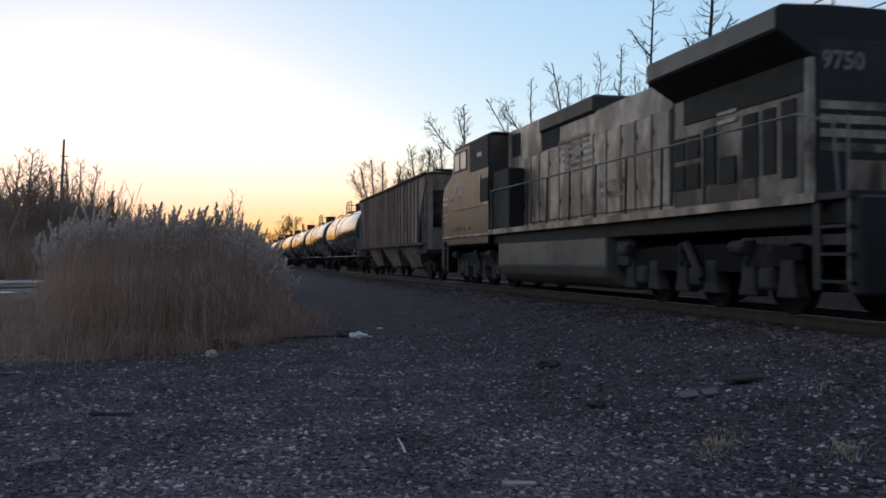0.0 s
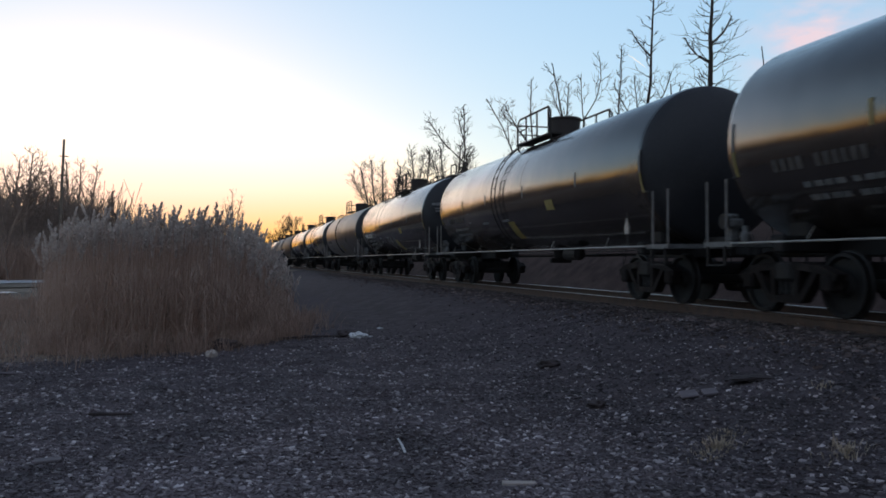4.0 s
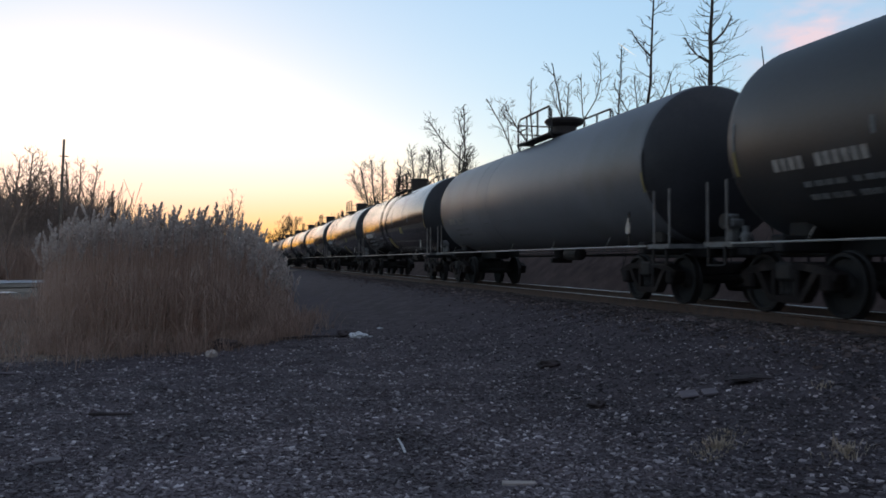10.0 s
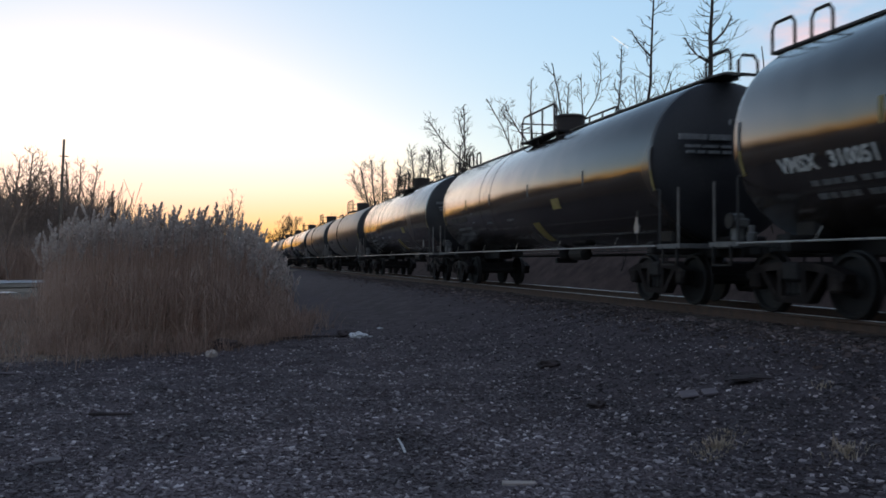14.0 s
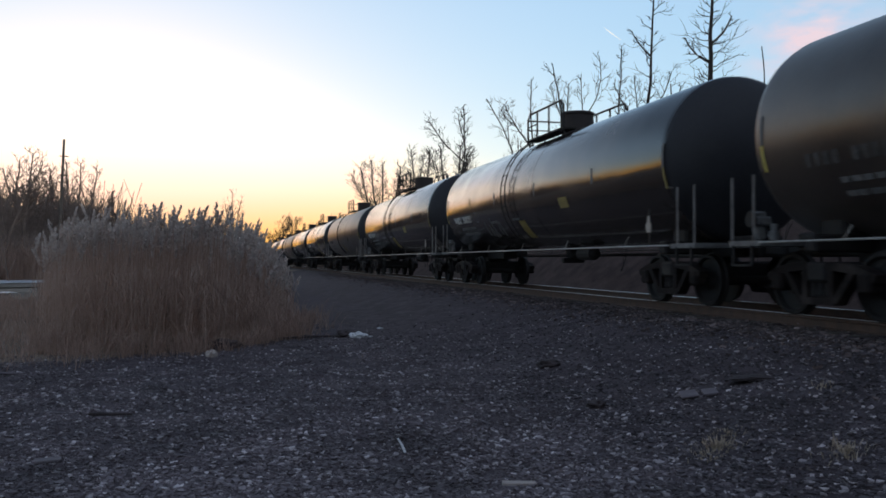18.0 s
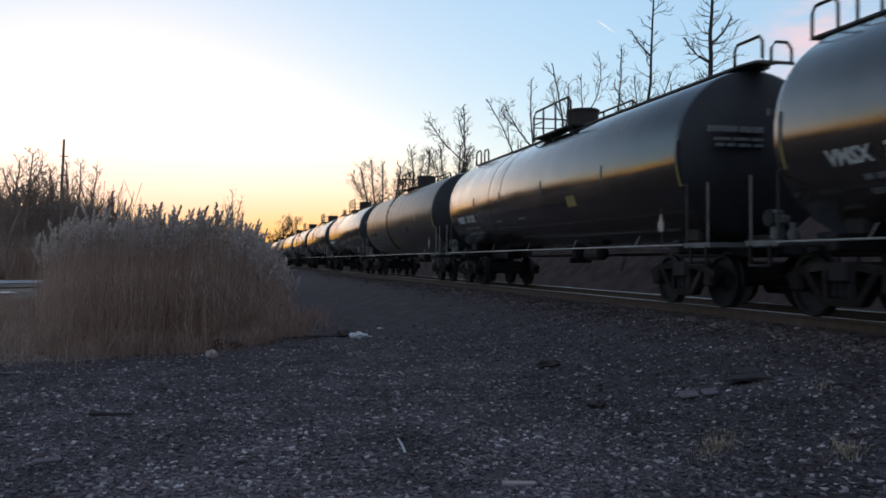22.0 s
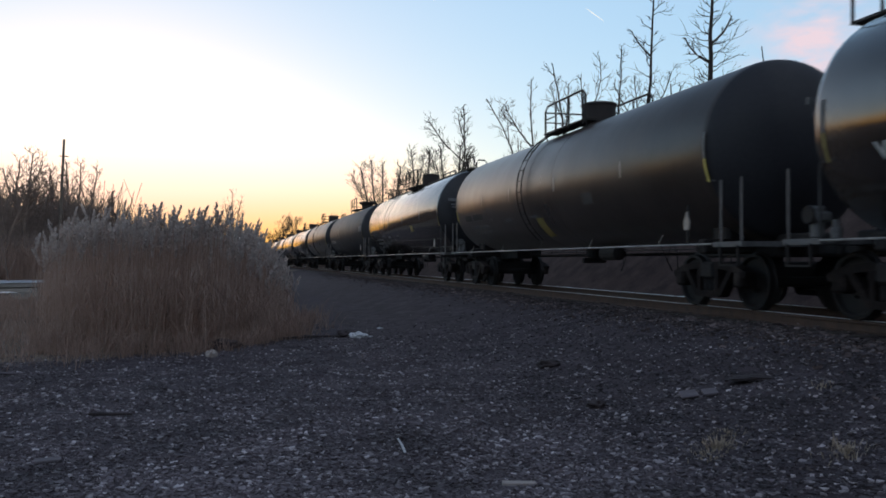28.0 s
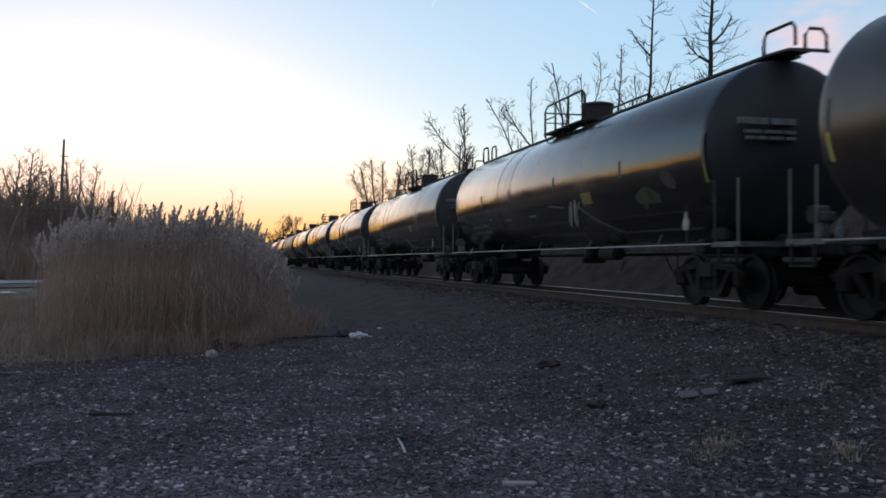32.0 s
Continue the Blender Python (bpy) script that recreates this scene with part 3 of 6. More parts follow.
def build_tank_car(paint, style, label):
    """style: 'platform' has railed steps round the manway alone, 'walkway' a running board along the top with hoops at its ends, 'low' a low wide manway."""
    car = root("tank_car", label, "tank car", "tank cars of the train")
    bm = bmesh.new()
    lathe(bm, tank_profile(TANK_HALF, TANK_R), "y", 56, (0, 0, TANK_Z))
    tank = part("tank", bm, paint, car, "", True)
    # both heads are darker and duller than the barrel
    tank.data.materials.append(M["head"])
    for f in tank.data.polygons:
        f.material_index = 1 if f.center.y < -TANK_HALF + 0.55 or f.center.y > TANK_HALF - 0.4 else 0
    for yy in ((-0.9, 0.75) if style == "platform" else (2.1, 3.2)):
        bm = bmesh.new()
        lathe(bm, [(yy - 0.03, TANK_R - 0.01), (yy - 0.03, TANK_R + 0.004), (yy + 0.03, TANK_R + 0.004), (yy + 0.03, TANK_R - 0.01)], "y", 56, (0, 0, TANK_Z))
        part("weld_band", bm, paint, car)
    top = TANK_Z + TANK_R
    # manway housing on top
    bm = bmesh.new()
    if style == "low":
        lathe(bm, [(top - 0.1, 0.34), (top + 0.3, 0.34), (top + 0.38, 0.5), (top + 0.46, 0.54), (top + 0.52, 0.5), (top + 0.53, 0.05)], "z", 24, (0, -0.22, 0))
    elif style == "walkway":
        lathe(bm, [(top - 0.15, 0.38), (top + 0.48, 0.38), (top + 0.49, 0.41), (top + 0.53, 0.41), (top + 0.56, 0.36), (top + 0.57, 0.05)], "z", 26, (0, -0.25, 0))
    else:
        lathe(bm, [(top - 0.15, 0.42), (top + 0.47, 0.42), (top + 0.48, 0.45), (top + 0.52, 0.45), (top + 0.55, 0.4), (top + 0.56, 0.05)], "z", 26, (0, -0.3, 0))
    part("manway", bm, "housing", car, "dark brownish manway housing")
    for s in (-1, 1):
        bm = bmesh.new()
        box(bm, min(s * 0.5, s * 0.88), max(s * 0.5, s * 0.88), -1.45, 1.2, top - 0.06, top - 0.02)
        for yy in (-1.4, 0, 1.15):
            tube(bm, [(s * 0.84, yy, top - 0.05), (s * 0.78, yy, top - 0.26)], 0.02, 5)
        part("top_platform", bm, "under", car, "steel grating platform")
    if style == "platform":
        for s in (-1, 1):
            bm = bmesh.new()
            for yy in (0.85, 1.2):
                pts = []
                for k in range(13):
                    a = radians(-52 + k * 10)
                    pts.append((s * math.cos(a) * (TANK_R + 0.12), yy, TANK_Z + math.sin(a) * (TANK_R + 0.12)))
                tube(bm, pts, 0.018, 5)
            for k in range(1, 12):
                a = radians(-52 + k * 10)
                q = (s * math.cos(a) * (TANK_R + 0.12), TANK_Z + math.sin(a) * (TANK_R + 0.12))
                tube(bm, [(q[0], 0.85, q[1]), (q[0], 1.2, q[1])], 0.012, 5)
            part("ladder", bm, "under", car, "curved steel ladder")
    rail_h = 0.66
    for s in (-1, 1):
        bm = bmesh.new()
        x = s * 0.86
        for yy in (-1.3, -0.45, 0.4):
            tube(bm, [(x, yy, top - 0.12), (x, yy, top + rail_h)], 0.025, 6)
        tube(bm, [(x, -1.45, top - 0.1), (x, -1.45, top + rail_h - 0.12), (x, -1.3, top + rail_h), (x, 0.95, top + rail_h), (x, 1.12, top + rail_h - 0.12), (x, 1.12, top - 0.12)], 0.027, 6)
        tube(bm, [(x, 0.4, top + rail_h * 0.5), (x, 1.12, top + rail_h * 0.5)], 0.018, 5)
        part("guard_rail", bm, "under", car)
    bm = bmesh.new()
    tube(bm, [(-0.86, 1.12, top + rail_h - 0.14), (0.86, 1.12, top + rail_h - 0.14)], 0.022, 6)
    tube(bm, [(-0.86, 1.12, top + rail_h * 0.4), (-0.2, 1.12, top + rail_h * 0.4)], 0.016, 5)
    part("guard_rail", bm, "under", car)
    if style == "walkway":
        bm = bmesh.new()
        box(bm, -0.3, 0.3, 0.7, TANK_HALF + 0.42, top + 0.03, top + 0.07)
        box(bm, -0.3, 0.3, -TANK_HALF + 0.5, -0.9, top + 0.03, top + 0.07)
        for k in range(-7, 8):
            if k:
                box(bm, -0.28, 0.28, k * 1.03 - 0.03, k * 1.03 + 0.03, top - 0.06, top + 0.03)
        part("running_board", bm, "board", car, "steel grating walkway")
        for x, y0, y1, hh in ((-0.3, 7.95, 8.52, 0.46), (-0.3, 7.08, 7.55, 0.4), (-0.3, -7.5, -8.3, 0.36)):
            bm = bmesh.new()
            z0, z1, e = top + 0.04, top + 0.06 + hh, 0.08 if y1 > y0 else -0.08
            tube(bm, [(x, y0, z0), (x, y0, z1 - 0.1), (x, y0 + e, z1), (x, y1 - e, z1), (x, y1, z1 - 0.1), (x, y1, z0)], 0.028, 6)
            part("grab_hoop", bm, "under", car)
        bm = bmesh.new()
        y, z0, z1 = -TANK_HALF - 0.36, top - 0.1, top + 0.26
        tube(bm, [(-0.28, y, z0), (-0.28, y, z1 - 0.1), (-0.2, y, z1), (0.02, y, z1), (0.1, y, z1 - 0.1), (0.1, y, z0)], 0.028, 6)
        part("grab_hoop", bm, "under", car)
        bm = bmesh.new()
        prism(bm, [(-TANK_HALF + 0.5, top + 0.07), (-TANK_HALF + 0.5, top + 0.03), (-TANK_HALF, top + 0.0), (-TANK_HALF - 0.4, top - 0.12), (-TANK_HALF - 0.4, top - 0.06), (-TANK_HALF, top + 0.04)], -0.3, 0.13)
        part("end_step", bm, "board", car, "grimy end step sloping down from the walkway")
    # hand brake and valves on the rear end platform
    bm = bmesh.new()
    box(bm, -1.32, -1.16, 8.0, 8.16, 0.98, 1.42, 0.03)
    box(bm, -1.36, -1.12, 7.92, 8.24, 1.2, 1.34, 0.03)
    part("brake_stand", bm, "grate", car, "grey hand brake stand")
    bm = bmesh.new()
    lathe(bm, [(-1.40, 0.02), (-1.40, 0.12), (-1.37, 0.13), (-1.36, 0.11), (-1.36, 0.02)], "x", 16, (0, 8.08, 1.3))
    part("brake_wheel", bm, "under", car)
    bm = bmesh.new()
    lathe(bm, [(0.98, 0.07), (1.1, 0.08), (1.12, 0.05), (1.22, 0.05)], "z", 10, (-1.25, 7.7, 0))
    part("valve", bm, "grate", car)
    # ends: stub sill, platform, coupler, posts
    for e in (-1, 1):
        bm = bmesh.new()
        box(bm, -0.24, 0.24, min(e * 5.2, e * 8.55), max(e * 5.2, e * 8.55), 0.74, 1.12, 0.03)
        part("stub_sill", bm, "under", car)
        bm = bmesh.new()
        box(bm, -1.45, 1.45, min(e * 7.75, e * 8.55), max(e * 7.75, e * 8.55), 0.90, 0.98)
        part("end_platform", bm, "grate", car, "worn grey steel end platform")
        bm = bmesh.new()
        box(bm, -0.12, 0.12, min(e * 8.5, e * 9.0), max(e * 8.5, e * 9.0), 0.76, 1.0, 0.04)
        box(bm, -0.2, 0.16, min(e * 8.93, e * 9.1), max(e * 8.93, e * 9.1), 0.74, 1.02, 0.05)
        part("coupler", bm, "under", car)
        bm = bmesh.new()
        box(bm, -1.2, 1.2, e * 7.0 - 0.12, e * 7.0 + 0.12, 0.8, 1.05, 0.03)
        box(bm, -0.85, 0.85, e * 7.0 - 0.25, e * 7.0 + 0.25, 1.0, 1.35, 0.05)
        part("saddle", bm, "under", car)
        for s in (-1, 1):
            for yy in (7.8, 8.45) if style == "walkway" else (7.95, 8.5):
                bm = bmesh.new()
                tube(bm, [(s * 1.42, e * yy, 0.92), (s * 1.42, e * yy, 1.95)], 0.02, 6)
                part("grab_post", bm, "board" if yy == 7.8 else "post", car)
            bm = bmesh.new()
            tube(bm, [(s * 1.42, e * 7.8, 1.95), (s * 1.42, e * 7.45, 2.0), (s * 1.36, e * 7.2, 2.1)], 0.014, 5)
            part("grab_iron", bm, "board", car)
            bm = bmesh.new()
            for k in (0.6,):
                box(bm, s * 1.44 - 0.04, s * 1.44 + 0.04, e * 8.2 - 0.24, e * 8.2 + 0.24, k, k + 0.03)
            for q in (-0.24, 0.24):
                box(bm, s * 1.44 - 0.02, s * 1.44 + 0.02, e * 8.2 + q - 0.02, e * 8.2 + q + 0.02, 0.6, 0.92)
            part("sill_step", bm, "under", car)
        build_bogie(car, e * 7.0)
    for s in (-1, 1):
        bm = bmesh.new()
        tube(bm, [(s * 1.47, -7.75, 0.95), (s * 1.47, 7.75, 0.95)], 0.016, 6)
        for k in range(-4, 5, 2):
            tube(bm, [(s * 1.47, k * 1.5, 0.95), (s * 1.42, k * 1.5 - 0.1, 1.14)], 0.008, 5)
        part("side_rail", bm, "pipe", car, "thin pale handrail along the tank")
    bm = bmesh.new()
    lathe(bm, [(0.72, 0.14), (0.8, 0.2), (0.95, 0.2), (1.08, 0.3)], "z", 14)
    box(bm, -0.3, 0.3, -0.08, 0.08, 0.62, 0.76, 0.02)
    part("outlet_valve", bm, "under", car)
    bm = bmesh.new()
    tube(bm, [(0.3, -6, 0.82), (0.3, 6, 0.82)], 0.04, 6)
    lathe(bm, [(-2.4, 0.05), (-2.35, 0.16), (-1.6, 0.16), (-1.55, 0.05)], "y", 12, (-0.45, 0, 0.85))
    part("brake_gear", bm, "under", car)
    return car


# templates, then the copies along the train
KINDS = {
    "p_black": ("black", "platform", "glossy black tank car with railed manway platform"),
    "p_dull": ("dull", "platform", "dull brownish-black weathered tank car with railed manway platform"),
    "w_black": ("black", "walkway", "glossy black tank car with walkway and end hoops on top"),
    "l_matt": ("matt", "low", "matt black tank car with low manway and white panel"),
    "l_grey": ("grey", "low", "pale grey tank car with low manway"),
}
# kind, and where the middle of the car stands along the line at the clip's start
TRAIN = ["p_black", "p_black", "p_black", "w_black", "p_dull", "p_black", "w_black", "l_matt", "l_grey", "p_black",
         "w_black", "w_black", "w_black", "w_black", "p_dull", "p_dull", "p_black", "p_black", "p_dull", "w_black",
         "w_black", "p_dull", "w_black", "p_black", "p_black", "w_black", "p_dull", "w_black", "l_matt", "p_dull",
         "w_black", "w_black", "p_black", "p_black", "w_black", "p_dull", "p_black", "w_black", "p_black", "p_black"]
START_Y = [58.44, 76.64, 94.91, 113.19, 131.24, 149.43, 167.61, 185.83, 204.06, 222.23, 240.38, 258.48, 276.5, 294.54, 312.57, 330.73, 348.83, 
366.96, 385.1, 403.1, 421.17, 439.18, 457.26, 475.32, 493.37, 511.43, 529.49, 547.49, 565.69, 584.14, 602.32, 620.54, 638.74, 656.94, 675.14, 693.34, 
711.54, 729.74, 747.94, 766.14]


def writing(text, size, m, mat, parent, name="lettering", label=""):
    cu = bpy.data.curves.new(name, "FONT")
    cu.body, cu.size, cu.extrude, cu.resolution_u = text, size, 0.002, 2
    cu.offset = 0.035 * size
    tmp = bpy.data.objects.new(name, cu)
    me = bpy.data.meshes.new_from_object(tmp)
    bpy.data.objects.remove(tmp)
    bpy.data.curves.remove(cu)
    me.materials.append(M[mat])
    ob = new(name, me)
    ob.parent = parent
    ob.matrix_basis = m
    return tagged(ob, label)


def on_shell(y, z, lift=0.012):
    """A pose on the near side of a tank: x runs along the car as read from outside, y up the shell, z outwards."""
    a = math.asin((z - TANK_Z) / TANK_R)
    out = Vector((-math.cos(a), 0, math.sin(a)))
    along = Vector((0, -1, 0))
    up = out.cross(along)
    p = Vector((0, y, TANK_Z)) + out * (TANK_R + lift)
    return Matrix(((along.x, up.x, out.x, p.x), (along.y, up.y, out.y, p.y), (along.z, up.z, out.z, p.z), (0, 0, 0, 1)))


def shell_patch(bm, y0, y1, z0, z1, lift=0.008, skew=0.0):
    """A thin sheet that follows the tank's near side."""
    rows = []
    for k in range(5):
        z = z0 + (z1 - z0) * k / 4
        a = math.asin(max(-1, min(1, (z - TANK_Z) / TANK_R)))
        sh = skew * k / 4
        rows.append([bm.verts.new((-math.cos(a) * (TANK_R + lift), y + sh, TANK_Z + math.sin(a) * (TANK_R + lift))) for y in (y0, y1)])
    for r0, r1 in zip(rows, rows[1:]):
        bm.faces.new((r0[0], r0[1], r1[1], r1[0]) if y1 < y0 else (r0[0], r1[0], r1[1], r0[1]))
    bm.normal_update()
    bmesh.ops.solidify(bm, geom=bm.faces[:], thickness=0.004)


def build_car_marks(car, kind):
    """Reflector strips, panels and placards that all cars of a kind share."""
    for y in (4.75, 2.2, -1.1, -4.6):
        bm = bmesh.new()
        shell_patch(bm, y - 0.035, y + 0.035, 2.3 if kind[0] != "l" else 2.2, 2.62 if kind[0] != "l" else 2.42)
        part("reflector", bm, "pipe" if kind == "p_dull" else "old_yellow" if y > 4 and kind[0] != "l" else "faint", car, "upright reflector strip")
    for y in (7.62, -7.62):
        bm = bmesh.new()
        shell_patch(bm, y - 0.03, y + 0.03, 1.95, 2.32)
        part("reflector", bm, "yellow" if kind == "p_dull" else "old_yellow", car, "faded yellow end reflector strip")
        bm = bmesh.new()
        shell_patch(bm, y - 0.03, y + 0.03, 2.325, 2.75)
        part("reflector", bm, "faint", car, "pale end reflector strip")
    if kind != "l_grey":
        bm = bmesh.new()
        shell_patch(bm, -3.1, -2.6, 1.9, 2.14)
        part("panel", bm, {"l_matt": "worn_mark", "p_dull": "worn_mark"}.get(kind, "old_yellow"), car, "faded notice panel")
    if kind == "l_matt":
        bm = bmesh.new()
        shell_patch(bm, -7.55, -6.5, 2.36, 2.68)
        part("panel", bm, "faint", car, "pale rectangular panel")
    for e in (-1, 1):
        if e < 0:
            bm = bmesh.new()
            prism(bm, [(-7.0, 1.24), (-6.86, 1.42), (-7.0, 1.6), (-7.14, 1.42)] if kind == "l_matt" else [(-6.93, 1.2), (-6.90, 1.32), (-6.96, 1.42), (-6.98, 1.5), (-7.02, 1.5), (-7.04, 1.42), (-7.10, 1.32), (-7.07, 1.2)], -1.475, -1.455)
            part("placard", bm, "pipe", car, "narrow white placard")
            bm = bmesh.new()
            box(bm, -1.455, -1.43, -7.03, -6.97, 0.95, 1.62)
            part("placard_holder", bm, "under", car)
        for z, hh, words in () if kind[0] != "w" else ((2.82, 0.10, (0.3, 0.36)), (2.68, 0.05, (0.14, 0.2, 0.2)), (2.58, 0.05, (0.12, 0.16, 0.1, 0.1))):
            x = -0.22
            for w in words:
                w *= 1.45
                bm = bmesh.new()
                yy = e * (TANK_HALF + 0.004) + (0.15 if e > 0 else 0)
                box(bm, x - w, x, yy - 0.05, yy + 0.004, z, z + hh)
                part("lettering", bm, "faint", car, "small white lettering")
                x -= w + 0.06
    for k, z in enumerate((1.72, 1.55)):
        for q in range(7):
            bm = bmesh.new()
            y = 6.25 - q * 0.21 - (0.1 if q > 3 else 0)
            shell_patch(bm, y - 0.15 - 0.03 * ((q + k) % 2), y, z - 0.035, z + 0.035)
            part("lettering", bm, "faint", car, "small pale lettering")
    for z in (1.88, 2.16):
        bm = bmesh.new()
        shell_patch(bm, 4.1, 4.35, z - 0.015, z + 0.015)
        part("lettering", bm, "faint", car, "small pale lettering")
    for y in (1.0, 2.9):
        bm = bmesh.new()
        shell_patch(bm, y - 0.55, y - 0.02, 1.78, 1.83)
        part("lettering", bm, "faint", car, "small pale lettering")


MARKS = {0: "VMSX 300111", 3: "VMSX 310142", 5: "VMSX 300024", 6: "VMSX 310025", 8: "781273", 9: "VMSX 300181", 10: "VMSX 311008", 11: "VMSX 310051",
         16: "VMSX 300529", 17: "VMSX 300119", 19: "VMSX 310717", 20: "VMSX 311328", 22: "VMSX 310207", 25: "VMSX 310695", 28: "713903"}
# painted scrawls: car, along the shell, height
SCRAWLS = {3: (0.7, 1.3), 16: (3.7, 1.4)}


def build_scrawl(car, y, z, seed):
    rng = random.Random(seed)
    for k in range(7):
        bm = bmesh.new()
        a = y - k * 0.27 + rng.uniform(-0.06, 0.06)
        z0 = z + rng.uniform(-0.05, 0.15)
        shell_patch(bm, a - rng.uniform(0.03, 0.07), a, z0, z0 + rng.uniform(0.25, 0.6), 0.009, rng.uniform(-0.3, 0.3))
        part("scrawl", bm, "faint", car, "pale spray-paint stroke")


def shell_stroke(bm, points, width, lift=0.010):
    """A brushed line on the tank's near side through points (along, height), thinner at both ends."""
    rows = []
    n = 4 * (len(points) - 1)
    for k in range(n + 1):
        q = min(k // 4, len(points) - 2)
        f = k / 4 - q
        y, z = (points[q][c] * (1 - f) + points[q + 1][c] * f for c in (0, 1))
        dy, dz = (points[q + 1][c] - points[q][c] for c in (0, 1))
        d = math.hypot(dy, dz)
        w = width * 0.5 * (0.35 + 0.65 * math.sin(math.pi * (k + 0.5) / (n + 1)))
        row = []
        for e in (-1, 1):
            yy, zz = y - e * w * dz / d, z + e * w * dy / d
            a = math.asin((zz - TANK_Z) / TANK_R)
            row.append(bm.verts.new((-math.cos(a) * (TANK_R + lift), yy, TANK_Z + math.sin(a) * (TANK_R + lift))))
        rows.append(row)
    for r0, r1 in zip(rows, rows[1:]):
        bm.faces.new((r0[0], r1[0], r1[1], r0[1]))
    bmesh.ops.recalc_face_normals(bm, faces=bm.faces[:])
    if sum(f.normal.x for f in bm.faces) > 0:
        bmesh.ops.reverse_faces(bm, faces=bm.faces[:])
    bm.normal_update()
    bmesh.ops.solidify(bm, geom=bm.faces[:], thickness=0.003)


def build_sprayed_tag(car):
    """Large sprayed strokes: a pale swoosh with a tail, a greenish blot and a worn patch."""
    for points, width, mat, label in (
            (((-2.0, 2.0), (-1.74, 1.76), (-1.3, 1.48)), 0.13, "pipe", "pale sprayed swoosh"),
            (((-2.22, 2.02), (-1.98, 1.72), (-1.62, 1.47)), 0.16, "pipe", "pale sprayed swoosh"),
            (((-2.48, 1.98), (-2.2, 1.84), (-1.86, 1.6)), 0.08, "faint", "pale sprayed swoosh"),
            (((-2.3, 1.88), (-2.62, 1.68), (-3.0, 1.5), (-3.7, 1.26)), 0.07, "faint", "pale sprayed tail"),
            (((-0.5, 1.99), (-1.0, 1.95), (-1.5, 1.9)), 0.04, "faint", "pale sprayed line"),
            (((-5.05, 1.84), (-5.5, 1.9), (-5.95, 1.82)), 0.3, "blot", "greenish sprayed blot"),
            (((-5.25, 1.66), (-5.45, 1.86), (-5.55, 2.04)), 0.2, "blot", "greenish sprayed blot"),
            (((-6.2, 2.2), (-6.4, 2.1), (-6.62, 2.0)), 0.3, "board", "worn dull patch")):
        bm = bmesh.new()
        shell_stroke(bm, points, width, 0.008 if width > 0.25 else 0.012)
        part("scrawl", bm, mat, car, label)


def build_train():
    cars, templates = [], {}
    for i, (kind, y) in enumerate(zip(TRAIN, START_Y)):
        m = pose(TRACK_X, y, RAIL_Z)
        if kind in templates:
            car = copy_thing(templates[kind], m)
        else:
            paint, style, label = KINDS[kind]
            car = build_tank_car(paint, style, label)
            build_car_marks(car, kind)
            car.matrix_basis = m
            templates[kind] = car
        cars.append(car)
    for i, car in enumerate(cars):
        if i in MARKS:
            words = MARKS[i].split()
            if len(words) == 1:  # a prefix too worn to read stands before the number
                for k in range(4):
                    bm = bmesh.new()
                    shell_patch(bm, 6.55 - k * 0.19, 6.69 - k * 0.19, 1.92, 2.1)
                    part("lettering", bm, "pipe", car, "faded lettering")
            for word, start in zip(words, (6.75, 5.75) if len(words) > 1 else (5.72,)):
                writing(word, 0.30, on_shell(start, 1.9), "white" if len(words) > 1 else "pipe", car, "reporting_mark", "white stencilled lettering")
        else:
            letters = [(6.75 - k * 0.17 - (0.2 if k > 3 else 0), 6.63 - k * 0.17 - (0.2 if k > 3 else 0)) for k in range(10)]
            for a, b in letters:
                bm = bmesh.new()
                shell_patch(bm, b, a, 1.93, 2.10)
                part("lettering", bm, "pipe" if i == 7 else "worn_mark", car, "faded lettering")
        if TRAIN[i][0] != "l" and i not in (20, 27, 30):
            bm = bmesh.new()
            y, low = (-1.05, 1.2) if TRAIN[i][0] == "w" else (0.35, 1.3)
            shell_patch(bm, y - 0.23, y + 0.23, low, low + 0.45)
            part("panel", bm, "old_yellow", car, "faded yellow notice panel low on the shell")
        if i in SCRAWLS:
            build_scrawl(car, *SCRAWLS[i], i)
        elif i == 30:
            build_sprayed_tag(car)
    return cars


cars = build_train()


